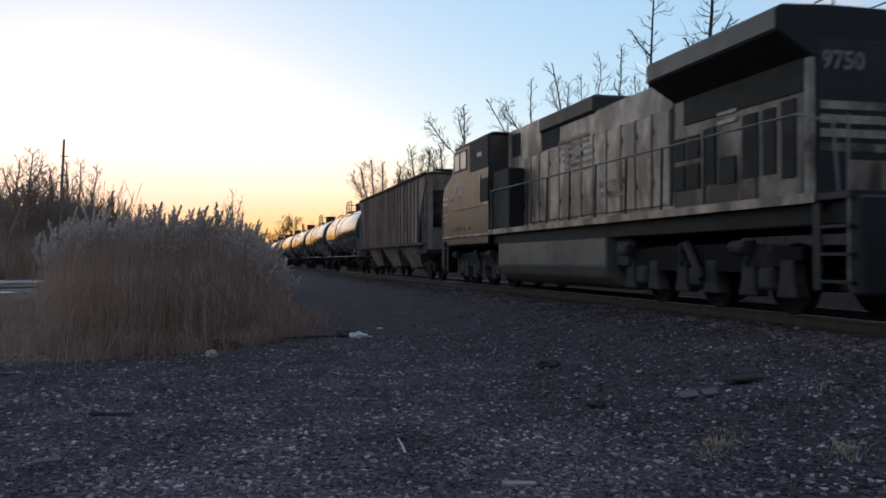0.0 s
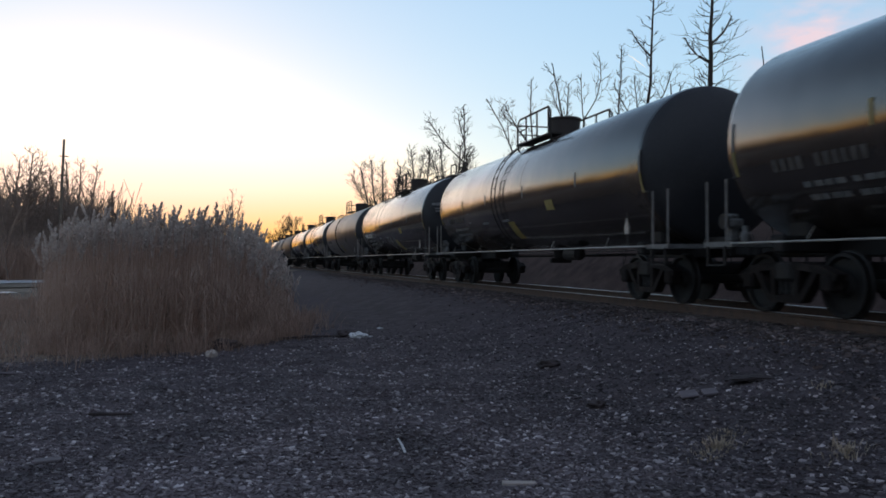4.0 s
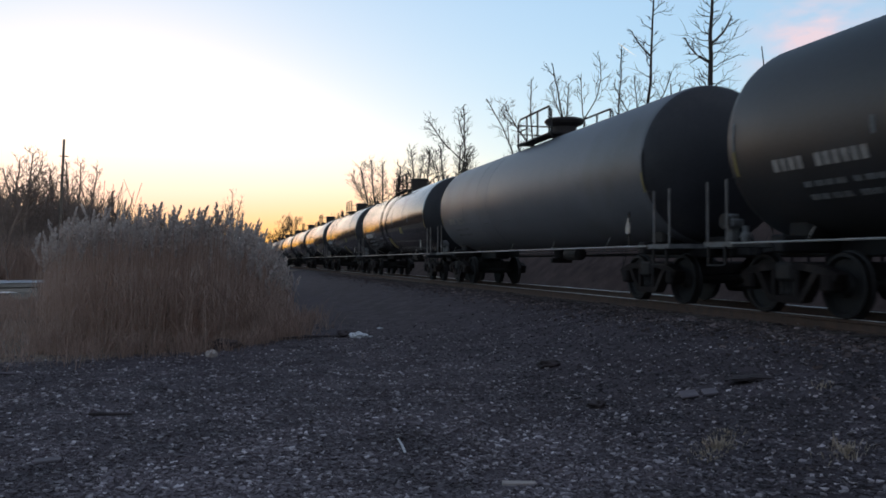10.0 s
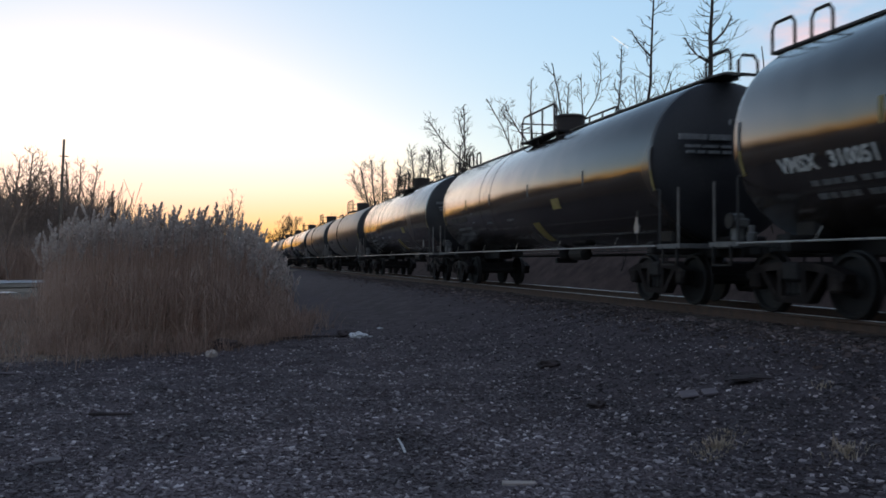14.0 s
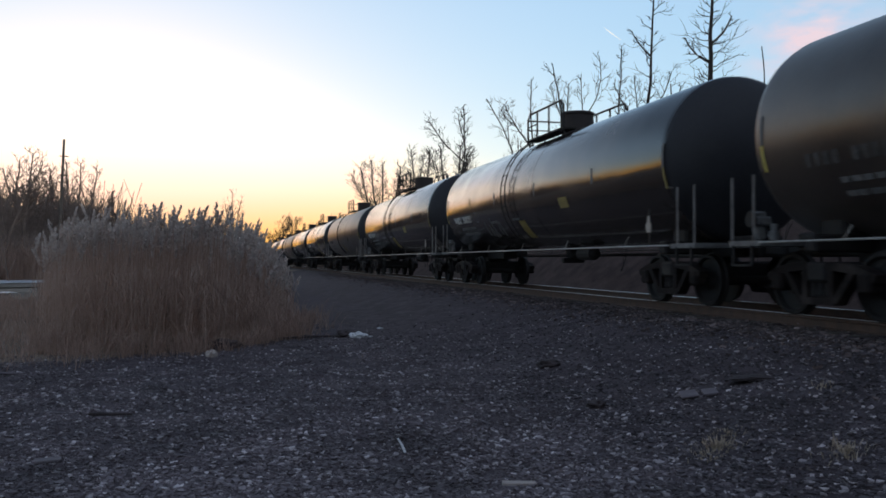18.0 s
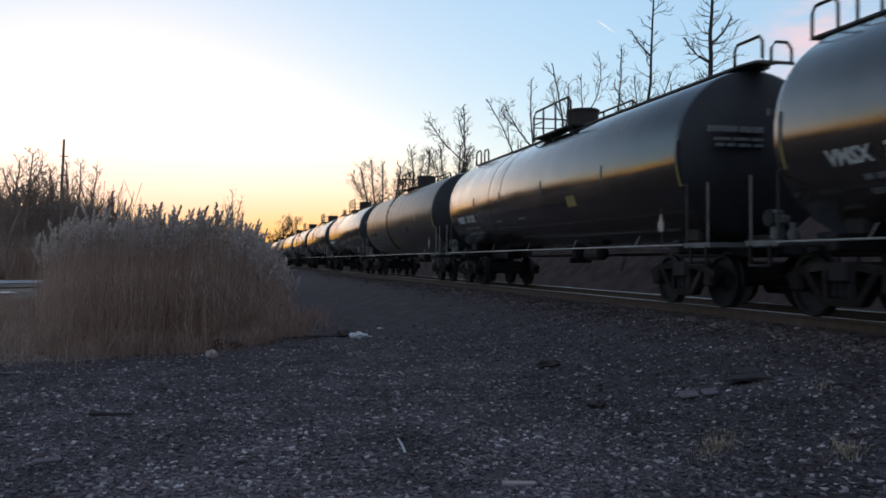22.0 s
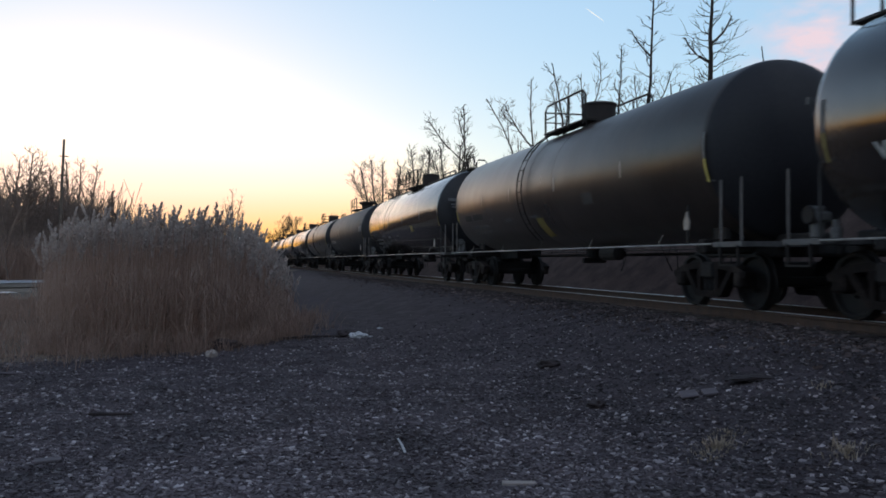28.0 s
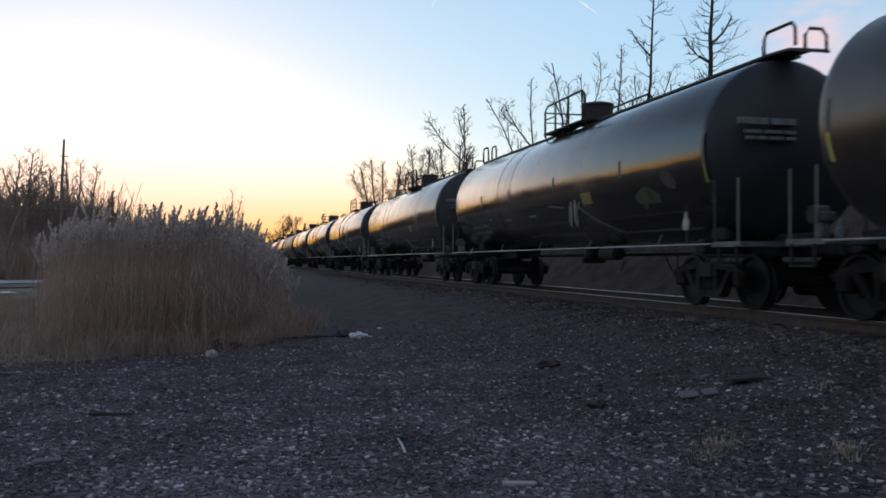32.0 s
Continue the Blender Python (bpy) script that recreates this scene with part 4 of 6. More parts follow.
def build_hopper():
    car = root("hopper_car", "rust-streaked covered hopper car with ribbed sides", "hopper car", m=pose(TRACK_X, 40.05, RAIL_Z))
    half, w, z0, z1 = 8.3, 1.58, 1.36, 4.0
    for s in (-1, 1):
        step = (2 * half - 2.7) / 20
        for k in range(20):
            y = -half + 1.35 + k * step
            bm = bmesh.new()
            prism(bm, [(y, z0), (y + step, z0), (y + step, z1), (y, z1)], s * w - 0.02, s * w + 0.02)
            part("side_panel", bm, "rust", car, "rust-streaked side panel")
        for e in (-1, 1):
            bm = bmesh.new()
            prism(bm, [(e * (half - 1.35), z1), (e * half, z1), (e * half, z1 - 0.3), (e * (half - 1.35), z1 - 1.75)], s * w - 0.02, s * w + 0.02)
            part("side_panel", bm, "rust", car, "slanting end panel")
        for k in range(21):
            y = -half + 1.35 + k * step
            bm = bmesh.new()
            box(bm, s * (w + 0.045) - 0.025, s * (w + 0.045) + 0.025, y - 0.04, y + 0.04, z0, z1 - 0.05, 0.012)
            part("rib", bm, "rust", car)
        bm = bmesh.new()
        box(bm, s * (w + 0.03) - 0.08, s * (w + 0.03) + 0.08, -half, half, z0 - 0.08, z0 + 0.02, 0.015)
        part("side_sill", bm, "dusty", car, "grimy side sill")
        bm = bmesh.new()
        box(bm, s * (w + 0.03) - 0.06, s * (w + 0.03) + 0.06, -half, half, z1 - 0.06, z1 + 0.06, 0.015)
        part("top_chord", bm, "truck", car)
    for y in (-2.4, -5.0, -6.85):
        bm = bmesh.new()
        box(bm, -w - 0.13, -w - 0.12, y - 0.04, y + 0.04, z0 + 0.1, z0 + 0.55)
        part("reflector", bm, "pipe", car, "pale upright reflector strip")
    bm = bmesh.new()
    prism(bm, [(-half, z1), (half, z1), (half, z1 + 0.05), (-half, z1 + 0.05)], -w, w)
    for v in bm.verts:
        if v.co.z > z1 + 0.02 and abs(v.co.x) > 1:
            v.co.x *= 0.5
            v.co.z += 0.1
    part("roof", bm, "roofing", car, "sloping roof")
    bm = bmesh.new()
    box(bm, -0.3, 0.3, -half - 0.1, half + 0.1, z1 + 0.26, z1 + 0.30)
    part("running_board", bm, "under", car)
    for k in range(8):
        bm = bmesh.new()
        y = -6.6 + k * 1.9
        lathe(bm, [(z1 + 0.03, 0.4), (z1 + 0.22, 0.4), (z1 + 0.25, 0.34), (z1 + 0.26, 0.03)], "z", 18, (0.75 if k % 2 else -0.75, y, 0))
        part("hatch", bm, "roofing", car)
    for k in (-1, 0, 1):
        bm = bmesh.new()
        y = k * 4.4
        prism(bm, [(y - 2.1, z0), (y + 2.1, z0), (y + 1.0, 0.42), (y - 1.0, 0.42)], -1.5, 1.5)
        for v in bm.verts:
            if v.co.z < 0.6:
                v.co.x *= 0.72
        part("discharge_bay", bm, "bay_paint", car, "tapered discharge bay")
        bm = bmesh.new()
        box(bm, -1.2, 1.2, y - 0.75, y + 0.75, 0.32, 0.44, 0.02)
        part("outlet_gate", bm, "under", car)
    for e in (-1, 1):
        bm = bmesh.new()
        prism(bm, [(e * (half - 2.4), z0), (e * (half - 2.2), z0), (e * (half - 0.03), z1 - 0.62), (e * (half - 0.03), z1 - 0.02)], -w + 0.03, w - 0.03)
        part("slope_sheet", bm, "end_paint", car, "dull grey slope sheet")
        bm = bmesh.new()
        box(bm, -1.45, 1.45, min(e * (half - 0.8), e * (half - 0.76)), max(e * (half - 0.8), e * (half - 0.76)), 1.1, 1.98)
        part("end_sheet", bm, "end_paint", car, "grimy lower end sheet")
        bm = bmesh.new()
        for x0, x1 in ((-1.25, -0.15), (0.15, 1.25)):
            box(bm, x0, x1, min(e * (half - 0.35), e * (half + 0.1)), max(e * (half - 0.35), e * (half + 0.1)), z1 + 0.15, z1 + 0.19)
        part("roof_step", bm, "roofing", car, "grimy end running board")
        bm = bmesh.new()
        box(bm, -1.55, 1.55, min(e * 6.4, e * 8.4), max(e * 6.4, e * 8.4), 0.95, 1.12, 0.02)
        part("end_platform", bm, "under", car)
        bm = bmesh.new()
        box(bm, -0.25, 0.25, min(e * 5, e * 8.6), max(e * 5, e * 8.6), 0.72, 1.0, 0.02)
        box(bm, -0.12, 0.12, min(e * 8.5, e * 9.1), max(e * 8.5, e * 9.1), 0.76, 1.0, 0.03)
        part("coupler", bm, "under", car)
        for s in (-1, 1):
            bm = bmesh.new()
            for yy, high in ((half - 0.05, 3.3), (half - 0.5, 2.55)):
                box(bm, s * 1.6 - 0.03, s * 1.6 + 0.03, e * yy - 0.03, e * yy + 0.03, 0.95, high)
            for q in range(4):
                z = 1.02 + q * 0.42
                box(bm, s * 1.6 - 0.02, s * 1.6 + 0.02, min(e * (half - 0.5), e * half), max(e * (half - 0.5), e * half), z, z + 0.03)
            part("ladder", bm, "grate", car)
            bm = bmesh.new()
            box(bm, s * 1.42 - 0.1, s * 1.42 + 0.1, min(e * (half - 0.1), e * (half - 0.02)), max(e * (half - 0.1), e * (half - 0.02)), 1.1, 3.9)
            part("corner_post", bm, "end_paint", car)
            bm = bmesh.new()
            tube(bm, [(s * 0.6, e * (half - 0.1), 1.1), (s * 0.6, e * half, 3.8)], 0.05, 6)
            part("end_post", bm, "end_paint", car)
        build_bogie(car, e * 6.7)
    return car


hopper = build_hopper()


def build_locomotive():
    """Wide-nosed diesel that runs with its hood end first; +y is the cab end."""
    car = root("locomotive", "weathered grey-brown diesel locomotive with pale stripes", "locomotive", m=pose(TRACK_X, 18.9, RAIL_Z))
    F, B = 10.65, -9.95
    def P(name, mat, *boxes, bevel=0.02, label=""):
        bm = bmesh.new()
        for b in boxes:
            box(bm, *b, bevel=bevel)
        return part(name, bm, mat, car, label)
    P("underframe", "iron", (-1.36, 1.36, B, F - 0.3, 1.15, 1.46), label="sooty underframe")
    for s in (-1, 1):
        P("walkway", "loco_black", (min(s * 0.8, s * 1.52), max(s * 0.8, s * 1.52), B, 5.05, 1.46, 1.56), bevel=0.01, label="dusty side walkway")
    # cab with a sloping nose
    bm = bmesh.new()
    prism(bm, [(5.05, 1.32), (F - 0.1, 1.32), (F - 0.1, 3.0), (F - 0.3, 3.26), (9.28, 3.62), (9.05, 4.3), (8.8, 4.4), (5.05, 4.4)], -1.5, 1.5)
    bmesh.ops.bevel(bm, geom=bm.edges[:], offset=0.05, segments=2, affect="EDGES")
    part("cab", bm, "cab_grey", car, "dusty grey cab with sloping nose")
    P("cab_roof", "loco_black", (-1.42, 1.42, 5.0, 8.95, 4.39, 4.47), bevel=0.03)
    P("windscreen", "glass", (-1.2, -0.1, 9.14, 9.18, 3.72, 4.2), (0.1, 1.2, 9.14, 9.18, 3.72, 4.2), bevel=0.005)
    for s in (-1, 1):
        x = s * 1.505
        for y0, y1 in ((8.3, 8.9), (7.5, 8.15)):
            P("window", "cab_glass", (x - 0.012, x + 0.012, y0, y1, 3.66, 4.2), bevel=0.004)
            P("window_frame", "loco_black", (x - 0.02, x + 0.02, y0 - 0.06, y0, 3.6, 4.26), (x - 0.02, x + 0.02, y1, y1 + 0.06, 3.6, 4.26), (x - 0.02, x + 0.02, y0, y1, 4.2, 4.26), (x - 0.02, x + 0.02, y0, y1, 3.6, 3.66), bevel=0.004)
        P("number_board", "pipe", (x - 0.022, x + 0.022, 5.75, 6.2, 3.84, 3.97), bevel=0.004, label="small pale panel")
        P("side_panel", "iron", (x - 0.015, x + 0.015, 5.1, 7.05, 3.45, 4.36), bevel=0.004, label="sooty dark upper panel")
        P("vent", "under", (x - 0.015, x + 0.015, 5.12, 5.9, 2.45, 3.14), bevel=0.004, label="dark louvred vent")
        P("vent_frame", "loco_grey", (x - 0.02, x + 0.02, 5.9, 6.0, 2.35, 3.3), (x - 0.02, x + 0.02, 5.1, 6.0, 2.35, 2.43), bevel=0.004)
        P("step_strip", "loco_grey", (x - 0.05, x + 0.05, 5.05, F - 0.15, 1.42, 1.5), bevel=0.02)
        P("skirt", "cab_grey", (x - 0.03, x + 0.03, 5.05, F - 0.85, 1.2, 1.415), bevel=0.01, label="dusty skirt under the cab")
        for y, z in ((9.08, 1.7), (8.66, 1.74), (8.25, 1.72), (7.7, 1.68), (7.1, 1.7), (9.3, 2.72)):
            P("bolt", "iron", (x - 0.012, x + 0.012, y - 0.03, y + 0.03, z - 0.045, z + 0.045), bevel=0.008)
        P("plate", "pipe", (x - 0.012, x + 0.012, 8.38, 8.5, 2.66, 2.74), bevel=0.004, label="small pale plate")
        P("seam", "loco_black", (x - 0.006, x + 0.006, 6.2, 9.3, 2.32, 2.35), bevel=0.0)
        P("cab_box", "iron", (min(s * 0.95, s * 1.4), max(s * 0.95, s * 1.45), 3.55, 5.0, 1.56, 3.26), bevel=0.03, label="dark equipment box behind the cab")
        P("drip_rail", "loco_black", (s * 1.5 - 0.03, s * 1.5 + 0.03, 5.1, 8.85, 4.36, 4.41), bevel=0.004)
    # long hood in stepped blocks
    P("hood", "loco_grey", (-0.92, 0.92, 2.3, 5.05, 1.56, 4.46), bevel=0.06, label="weathered hood block behind the cab")
    P("hood", "loco_grey", (-0.92, 0.92, -4.62, 2.3, 1.56, 4.08), bevel=0.05, label="weathered long hood")
    P("hood", "loco_dark", (-0.915, 0.915, -8.430, -4.6, 1.56, 4.06), bevel=0.05, label="sooty radiator end of the hood")
    P("brake_housing", "loco_black", (-1.0, 1.0, -1.2, 2.3, 4.0, 4.42), bevel=0.07, label="sooty raised housing")
    P("exhaust_stack", "loco_black", (-0.45, 0.45, -2.4, -1.5, 4.06, 4.26), bevel=0.03)
    for s in (-1, 1):
        x = s * 0.925
        P("louvre", "under", (x - 0.012, x + 0.012, 3.9, 4.6, 3.65, 4.3), bevel=0.004)
        P("louvre", "under", (x - 0.012, x + 0.012, 1.0, 2.2, 3.55, 4.3), bevel=0.004)
        y = 3.55
        for wide in (0.62, 0.62, 0.7, 0.7, 0.66, 0.7, 0.66, 0.7, 0.7, 0.66, 0.7, 0.7):
            P("hood_door", "loco_grey" if y > -4.4 else "loco_dark", (x - 0.025, x + 0.025, y - wide + 0.08, y, 1.72, 3.5), bevel=0.014)
            P("door_seam", "loco_black", (x - 0.01 + s * 0.008, x + 0.01 + s * 0.008, y - wide + 0.005, y - wide + 0.075, 1.7, 3.52), bevel=0.0)
            for z in (2.1, 3.1):
                P("hinge", "loco_black", (x + s * 0.03 - 0.012, x + s * 0.03 + 0.012, y - 0.05, y - 0.01, z, z + 0.12), bevel=0.0)
            y -= wide
        for y0, y1, z0, z1 in ((-5.0, -4.62, 1.95, 2.4), (-5.0, -4.62, 2.5, 2.9), (-5.5, -5.1, 1.95, 2.4), (-5.5, -5.1, 2.5, 2.9), (-6.0, -5.65, 2.0, 2.95), (-6.6, -6.15, 1.95, 2.4), (-7.2, -6.8, 2.0, 3.0), (-7.65, -7.35, 2.0, 3.0), (-8.12, -7.8, 1.9, 3.05)):
            P("grille", "iron", (x - 0.015, x + 0.015, y0, y1, z0, z1), bevel=0.004)
        # the intake's black also stands for the wing's shade over it
        P("intake", "iron", (x - 0.02, x + 0.02, -8.3, -5.0, 3.12, 3.8), bevel=0.004, label="radiator intake, blackened for the shade under the wing")
        P("panel_frame", "pipe", (x - 0.025, x + 0.025, -6.65, -6.1, 2.95, 3.02), (x - 0.025, x + 0.025, -6.65, -6.1, 3.1, 3.16), bevel=0.003)
        for k in range(6):
            P("stripe", "stripe", (x - 0.003 + s * 0.03, x + 0.003 + s * 0.03, -1.3 + 0.1 * k, 0.5 + 0.1 * k, 2.75 + k * 0.16, 2.83 + k * 0.16), bevel=0.0, label="faded pale stripe")
        for k in range(2):
            for q in range(3):
                P("lettering", "stripe", (x - 0.003 + s * 0.03, x + 0.003 + s * 0.03, -1.75 - q * 0.5, -1.4 - q * 0.5, 2.28 - k * 0.24, 2.42 - k * 0.24), bevel=0.0, label="faded small lettering")
        bm = bmesh.new()
        tube(bm, [(s * 1.48, 4.9, 1.56), (s * 1.48, 4.9, 2.7), (s * 1.48, -8.9, 2.66), (s * 1.48, -9.6, 2.45), (s * 1.48, -9.7, 1.56)], 0.02, 6)
        part("handrail", bm, "post", car, "worn brownish handrail")
        for k in range(9):
            bm = bmesh.new()
            tube(bm, [(s * 1.5, 3.2 - k * 1.4, 1.5), (s * 1.48, 3.2 - k * 1.4, 2.68)], 0.024, 6)
            part("stanchion", bm, "loco_black", car)
        for k in range(5):
            P("stripe", "pipe" if k < 2 else "stripe", (s * 1.503 - 0.004, s * 1.503 + 0.004, F - 0.86 + k * 0.06, F - 0.13, 2.78 - k * 0.19, 2.88 - k * 0.19), bevel=0.0, label="pale stripe")
        P("sill_strip", "loco_grey", (s * 1.525 - 0.012, s * 1.525 + 0.012, -9.3, 5.0, 1.44, 1.58), bevel=0.004, label="dusty tan walkway edge")
        P("corner_post", "stripe", (s * 0.89 - 0.06, s * 0.89 + 0.06, -8.475, -8.3, 1.6, 3.6), bevel=0.04, label="pale hood corner")
    # radiator wings over the hood end
    bm = bmesh.new()
    prof = [(-0.9, 3.56), (-1.5, 3.92), (-1.5, 4.22), (-1.4, 4.3), (-0.6, 4.34), (0.6, 4.34), (1.4, 4.3), (1.5, 4.22), (1.5, 3.92), (0.9, 3.56)]
    a = [bm.verts.new((x, -4.63, z)) for x, z in prof]
    b = [bm.verts.new((x, -8.480, z)) for x, z in prof]
    for k in range(len(prof)):
        bm.faces.new((a[k], a[(k + 1) % len(prof)], b[(k + 1) % len(prof)], b[k]))
    bm.faces.new(a[::-1])
    bm.faces.new(b)
    bmesh.ops.recalc_face_normals(bm, faces=bm.faces[:])
    bmesh.ops.bevel(bm, geom=bm.edges[:], offset=0.03, segments=1, affect="EDGES")
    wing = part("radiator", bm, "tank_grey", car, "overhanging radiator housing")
    # underside shade is painted in as black; the end face takes the same black
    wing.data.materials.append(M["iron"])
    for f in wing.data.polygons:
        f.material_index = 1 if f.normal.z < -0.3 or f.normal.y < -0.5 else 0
    P("end_panel", "loco_black", (-0.84, 0.84, -8.490, -8.430, 1.58, 3.85), bevel=0.01, label="black end panel")
    for k in range(4):
        P("stripe", "stripe", (-0.8, 0.8, -8.502, -8.492, 2.84 - k * 0.2, 2.96 - k * 0.2), bevel=0.0, label="pale stripe")
    P("end_door", "loco_grey", (-0.32, 0.32, -8.515, -8.480, 1.6, 2.12), bevel=0.01)
    for s in (-1, 1):
        bm = bmesh.new()
        tube(bm, [(s * 0.5, -8.4, 4.32), (s * 0.5, -8.4, 4.5), (s * 0.5, -8.0, 4.5), (s * 0.5, -8.0, 4.32)], 0.015, 5)
        part("lifting_eye", bm, "loco_black", car)
    # fuel tank
    bm = bmesh.new()
    prof = [(-1.45, 1.16), (-1.45, 0.56), (-1.36, 0.34), (-1.15, 0.18), (-0.8, 0.08), (0.8, 0.08), (1.15, 0.18), (1.36, 0.34), (1.45, 0.56), (1.45, 1.16)]
    a = [bm.verts.new((x, -2.8, z)) for x, z in prof]
    b = [bm.verts.new((x, 4.3, z)) for x, z in prof]
    for k in range(len(prof)):
        bm.faces.new((a[k], a[(k + 1) % len(prof)], b[(k + 1) % len(prof)], b[k]))
    bm.faces.new(a[::-1])
    bm.faces.new(b)
    bmesh.ops.recalc_face_normals(bm, faces=bm.faces[:])
    bmesh.ops.bevel(bm, geom=bm.edges[:], offset=0.03, segments=1, affect="EDGES")
    part("fuel_tank", bm, "tank_grey", car, "dusty grey fuel tank")
    P("air_reservoir", "loco_black", (-1.3, 1.3, -3.6, -2.9, 0.5, 1.15), bevel=0.1)
    for e, end in ((-1, B), (1, F)):
        P("pilot", "loco_black", (-1.45, 1.45, end - 0.1, end + 0.1, 0.25, 1.5), bevel=0.04)
        P("coupler", "under", (-0.13, 0.13, min(end, end + e * 0.8), max(end, end + e * 0.8), 0.74, 1.0), bevel=0.04)
        for s in (-1, 1):
            for z in (0.4, 0.75, 1.1):
                P("step", "loco_black", (s * 1.35 - 0.17, s * 1.35 + 0.17, min(end, end - e * 0.6), max(end, end - e * 0.6), z, z + 0.04), bevel=0.0)
            P("step_plate", "loco_black", (s * 1.46 - 0.02, s * 1.46 + 0.02, min(end - e * 0.6, end - e * 0.75), max(end - e * 0.6, end - e * 0.75), 0.3, 1.46), bevel=0.005)
            bm = bmesh.new()
            tube(bm, [(s * 1.5, end - e * 0.05, 0.4), (s * 1.5, end - e * 0.05, 2.5)], 0.02, 6)
            part("grab_post", bm, "post", car)
    face = Matrix(((1, 0, 0, -0.78), (0, 0, -1, -8.505), (0, 1, 0, 3.42), (0, 0, 0, 1)))
    writing("9750", 0.36, face, "faint", car, "number", "faded white road number")
    side = Matrix(((0, 0, -1, -1.51), (-1, 0, 0, 9.02), (0, 1, 0, 2.84), (0, 0, 0, 1)))
    writing("9750", 0.56, side, "pipe", car, "number", "faded white road number")
    for yc in (-5.9, 6.9):
        bog = new("bogie")
        bog.parent = car
        bog.location = (0, yc, 0)
        for s in (-1, 1):
            bm = bmesh.new()
            prism(bm, [(-2.75, 0.98), (-2.75, 0.82), (-2.3, 0.7), (-1.5, 0.7), (-1.2, 0.62), (-0.6, 0.62), (-0.35, 0.72), (0.35, 0.72), (0.6, 0.62), (1.2, 0.62), (1.5, 0.7), (2.3, 0.7), (2.75, 0.82), (2.75, 0.98), (1.2, 1.06), (-1.2, 1.06)], s * 1.12 - 0.1, s * 1.12 + 0.1)
            part("side_frame", bm, "truck", bog, "grimy cast steel side frame")
            for q in (-2.42, -1.48, -0.46, 0.46, 1.48, 2.42):
                bm = bmesh.new()
                prism(bm, [(q - 0.14, 0.8), (q + 0.14, 0.8), (q + 0.17, 0.5), (q + 0.24, 0.26), (q - 0.24, 0.26), (q - 0.17, 0.5)], s * 1.13 - 0.12, s * 1.13 + 0.12)
                bmesh.ops.bevel(bm, geom=bm.edges[:], offset=0.025, segments=1, affect="EDGES")
                part("pedestal", bm, "dusty", bog, "dusty cast pedestal")
            for q in (-1.95, 1.95):
                bm = bmesh.new()
                lathe(bm, [(-0.22, 0.03), (-0.2, 0.11), (0.2, 0.11), (0.22, 0.03)], "y", 10, (s * 1.3, q + 0.55, 1.0))
                part("brake_cylinder", bm, "dusty", bog, "dusty brake cylinder")
            for q in (-1.95, 0, 1.95):
                bm = bmesh.new()
                box(bm, s * 1.14 - 0.13, s * 1.14 + 0.13, q - 0.2, q + 0.2, 0.36, 0.7, 0.05)
                part("axle_box", bm, "dusty", bog)
                bm = bmesh.new()
                lathe(bm, [(0.7, 0.09), (0.8, 0.11), (0.9, 0.09), (1.0, 0.11), (1.1, 0.09)], "z", 9, (s * 1.2, q + 0.45, 0))
                part("spring", bm, "under", bog)
            bm = bmesh.new()
            tube(bm, [(s * 1.3, -0.3, 0.5), (s * 1.3, 0.2, 1.1)], 0.07, 8)
            part("damper", bm, "dusty", bog)
        for q in (-1.95, 0, 1.95):
            build_wheelset(bog, q, 0.52, 0.52)
    return car


loco = build_locomotive()
for stock in cars + [hopper, loco]:
    for piece in stock.children:
        if not piece.name.startswith("bogie"):
            piece.location.z += BODY_RIDE


# ---- plants ----
def bearing(deg, dist, dz=0.0):
    """A place by its bearing (clockwise from the line's direction) and distance from the yard's edge."""
    x, y = dist * math.sin(radians(deg)), dist * math.cos(radians(deg))
    return Vector((x, y, ground_height(x, y) + dz))


def limb(verts, faces, pts, radii, sides):
    base = len(verts)
    for i, p in enumerate(pts):
        d = (pts[min(i + 1, len(pts) - 1)] - pts[max(i - 1, 0)]).normalized()
        a = d.orthogonal().normalized()
        b = d.cross(a)
        for k in range(sides):
            t = k * math.tau / sides
            verts.append(p + (a * math.cos(t) + b * math.sin(t)) * radii[i])
    for i in range(len(pts) - 1):
        for k in range(sides):
            q, r = base + i * sides + k, base + i * sides + (k + 1) % sides
            faces.append((q, r, r + sides, q + sides))


def grow(rng, start, way, length, radius, level, twig):
    n = 4 if level else 9
    pts, radii = [start], [radius]
    d = way.normalized()
    for k in range(n):
        wob = Vector((rng.gauss(0, 1), rng.gauss(0, 1), rng.gauss(0, 0.6))) * (0.026 if level == 0 else 0.085)
        d = (d + wob + Vector((0, 0, 0.10 if level else 0.03))).normalized()
        pts.append(pts[-1] + d * length / n)
        radii.append(max(twig, radius * (1 - (k + 1) / n * (0.72 if level == 0 else 0.85))))
    return pts, radii, d


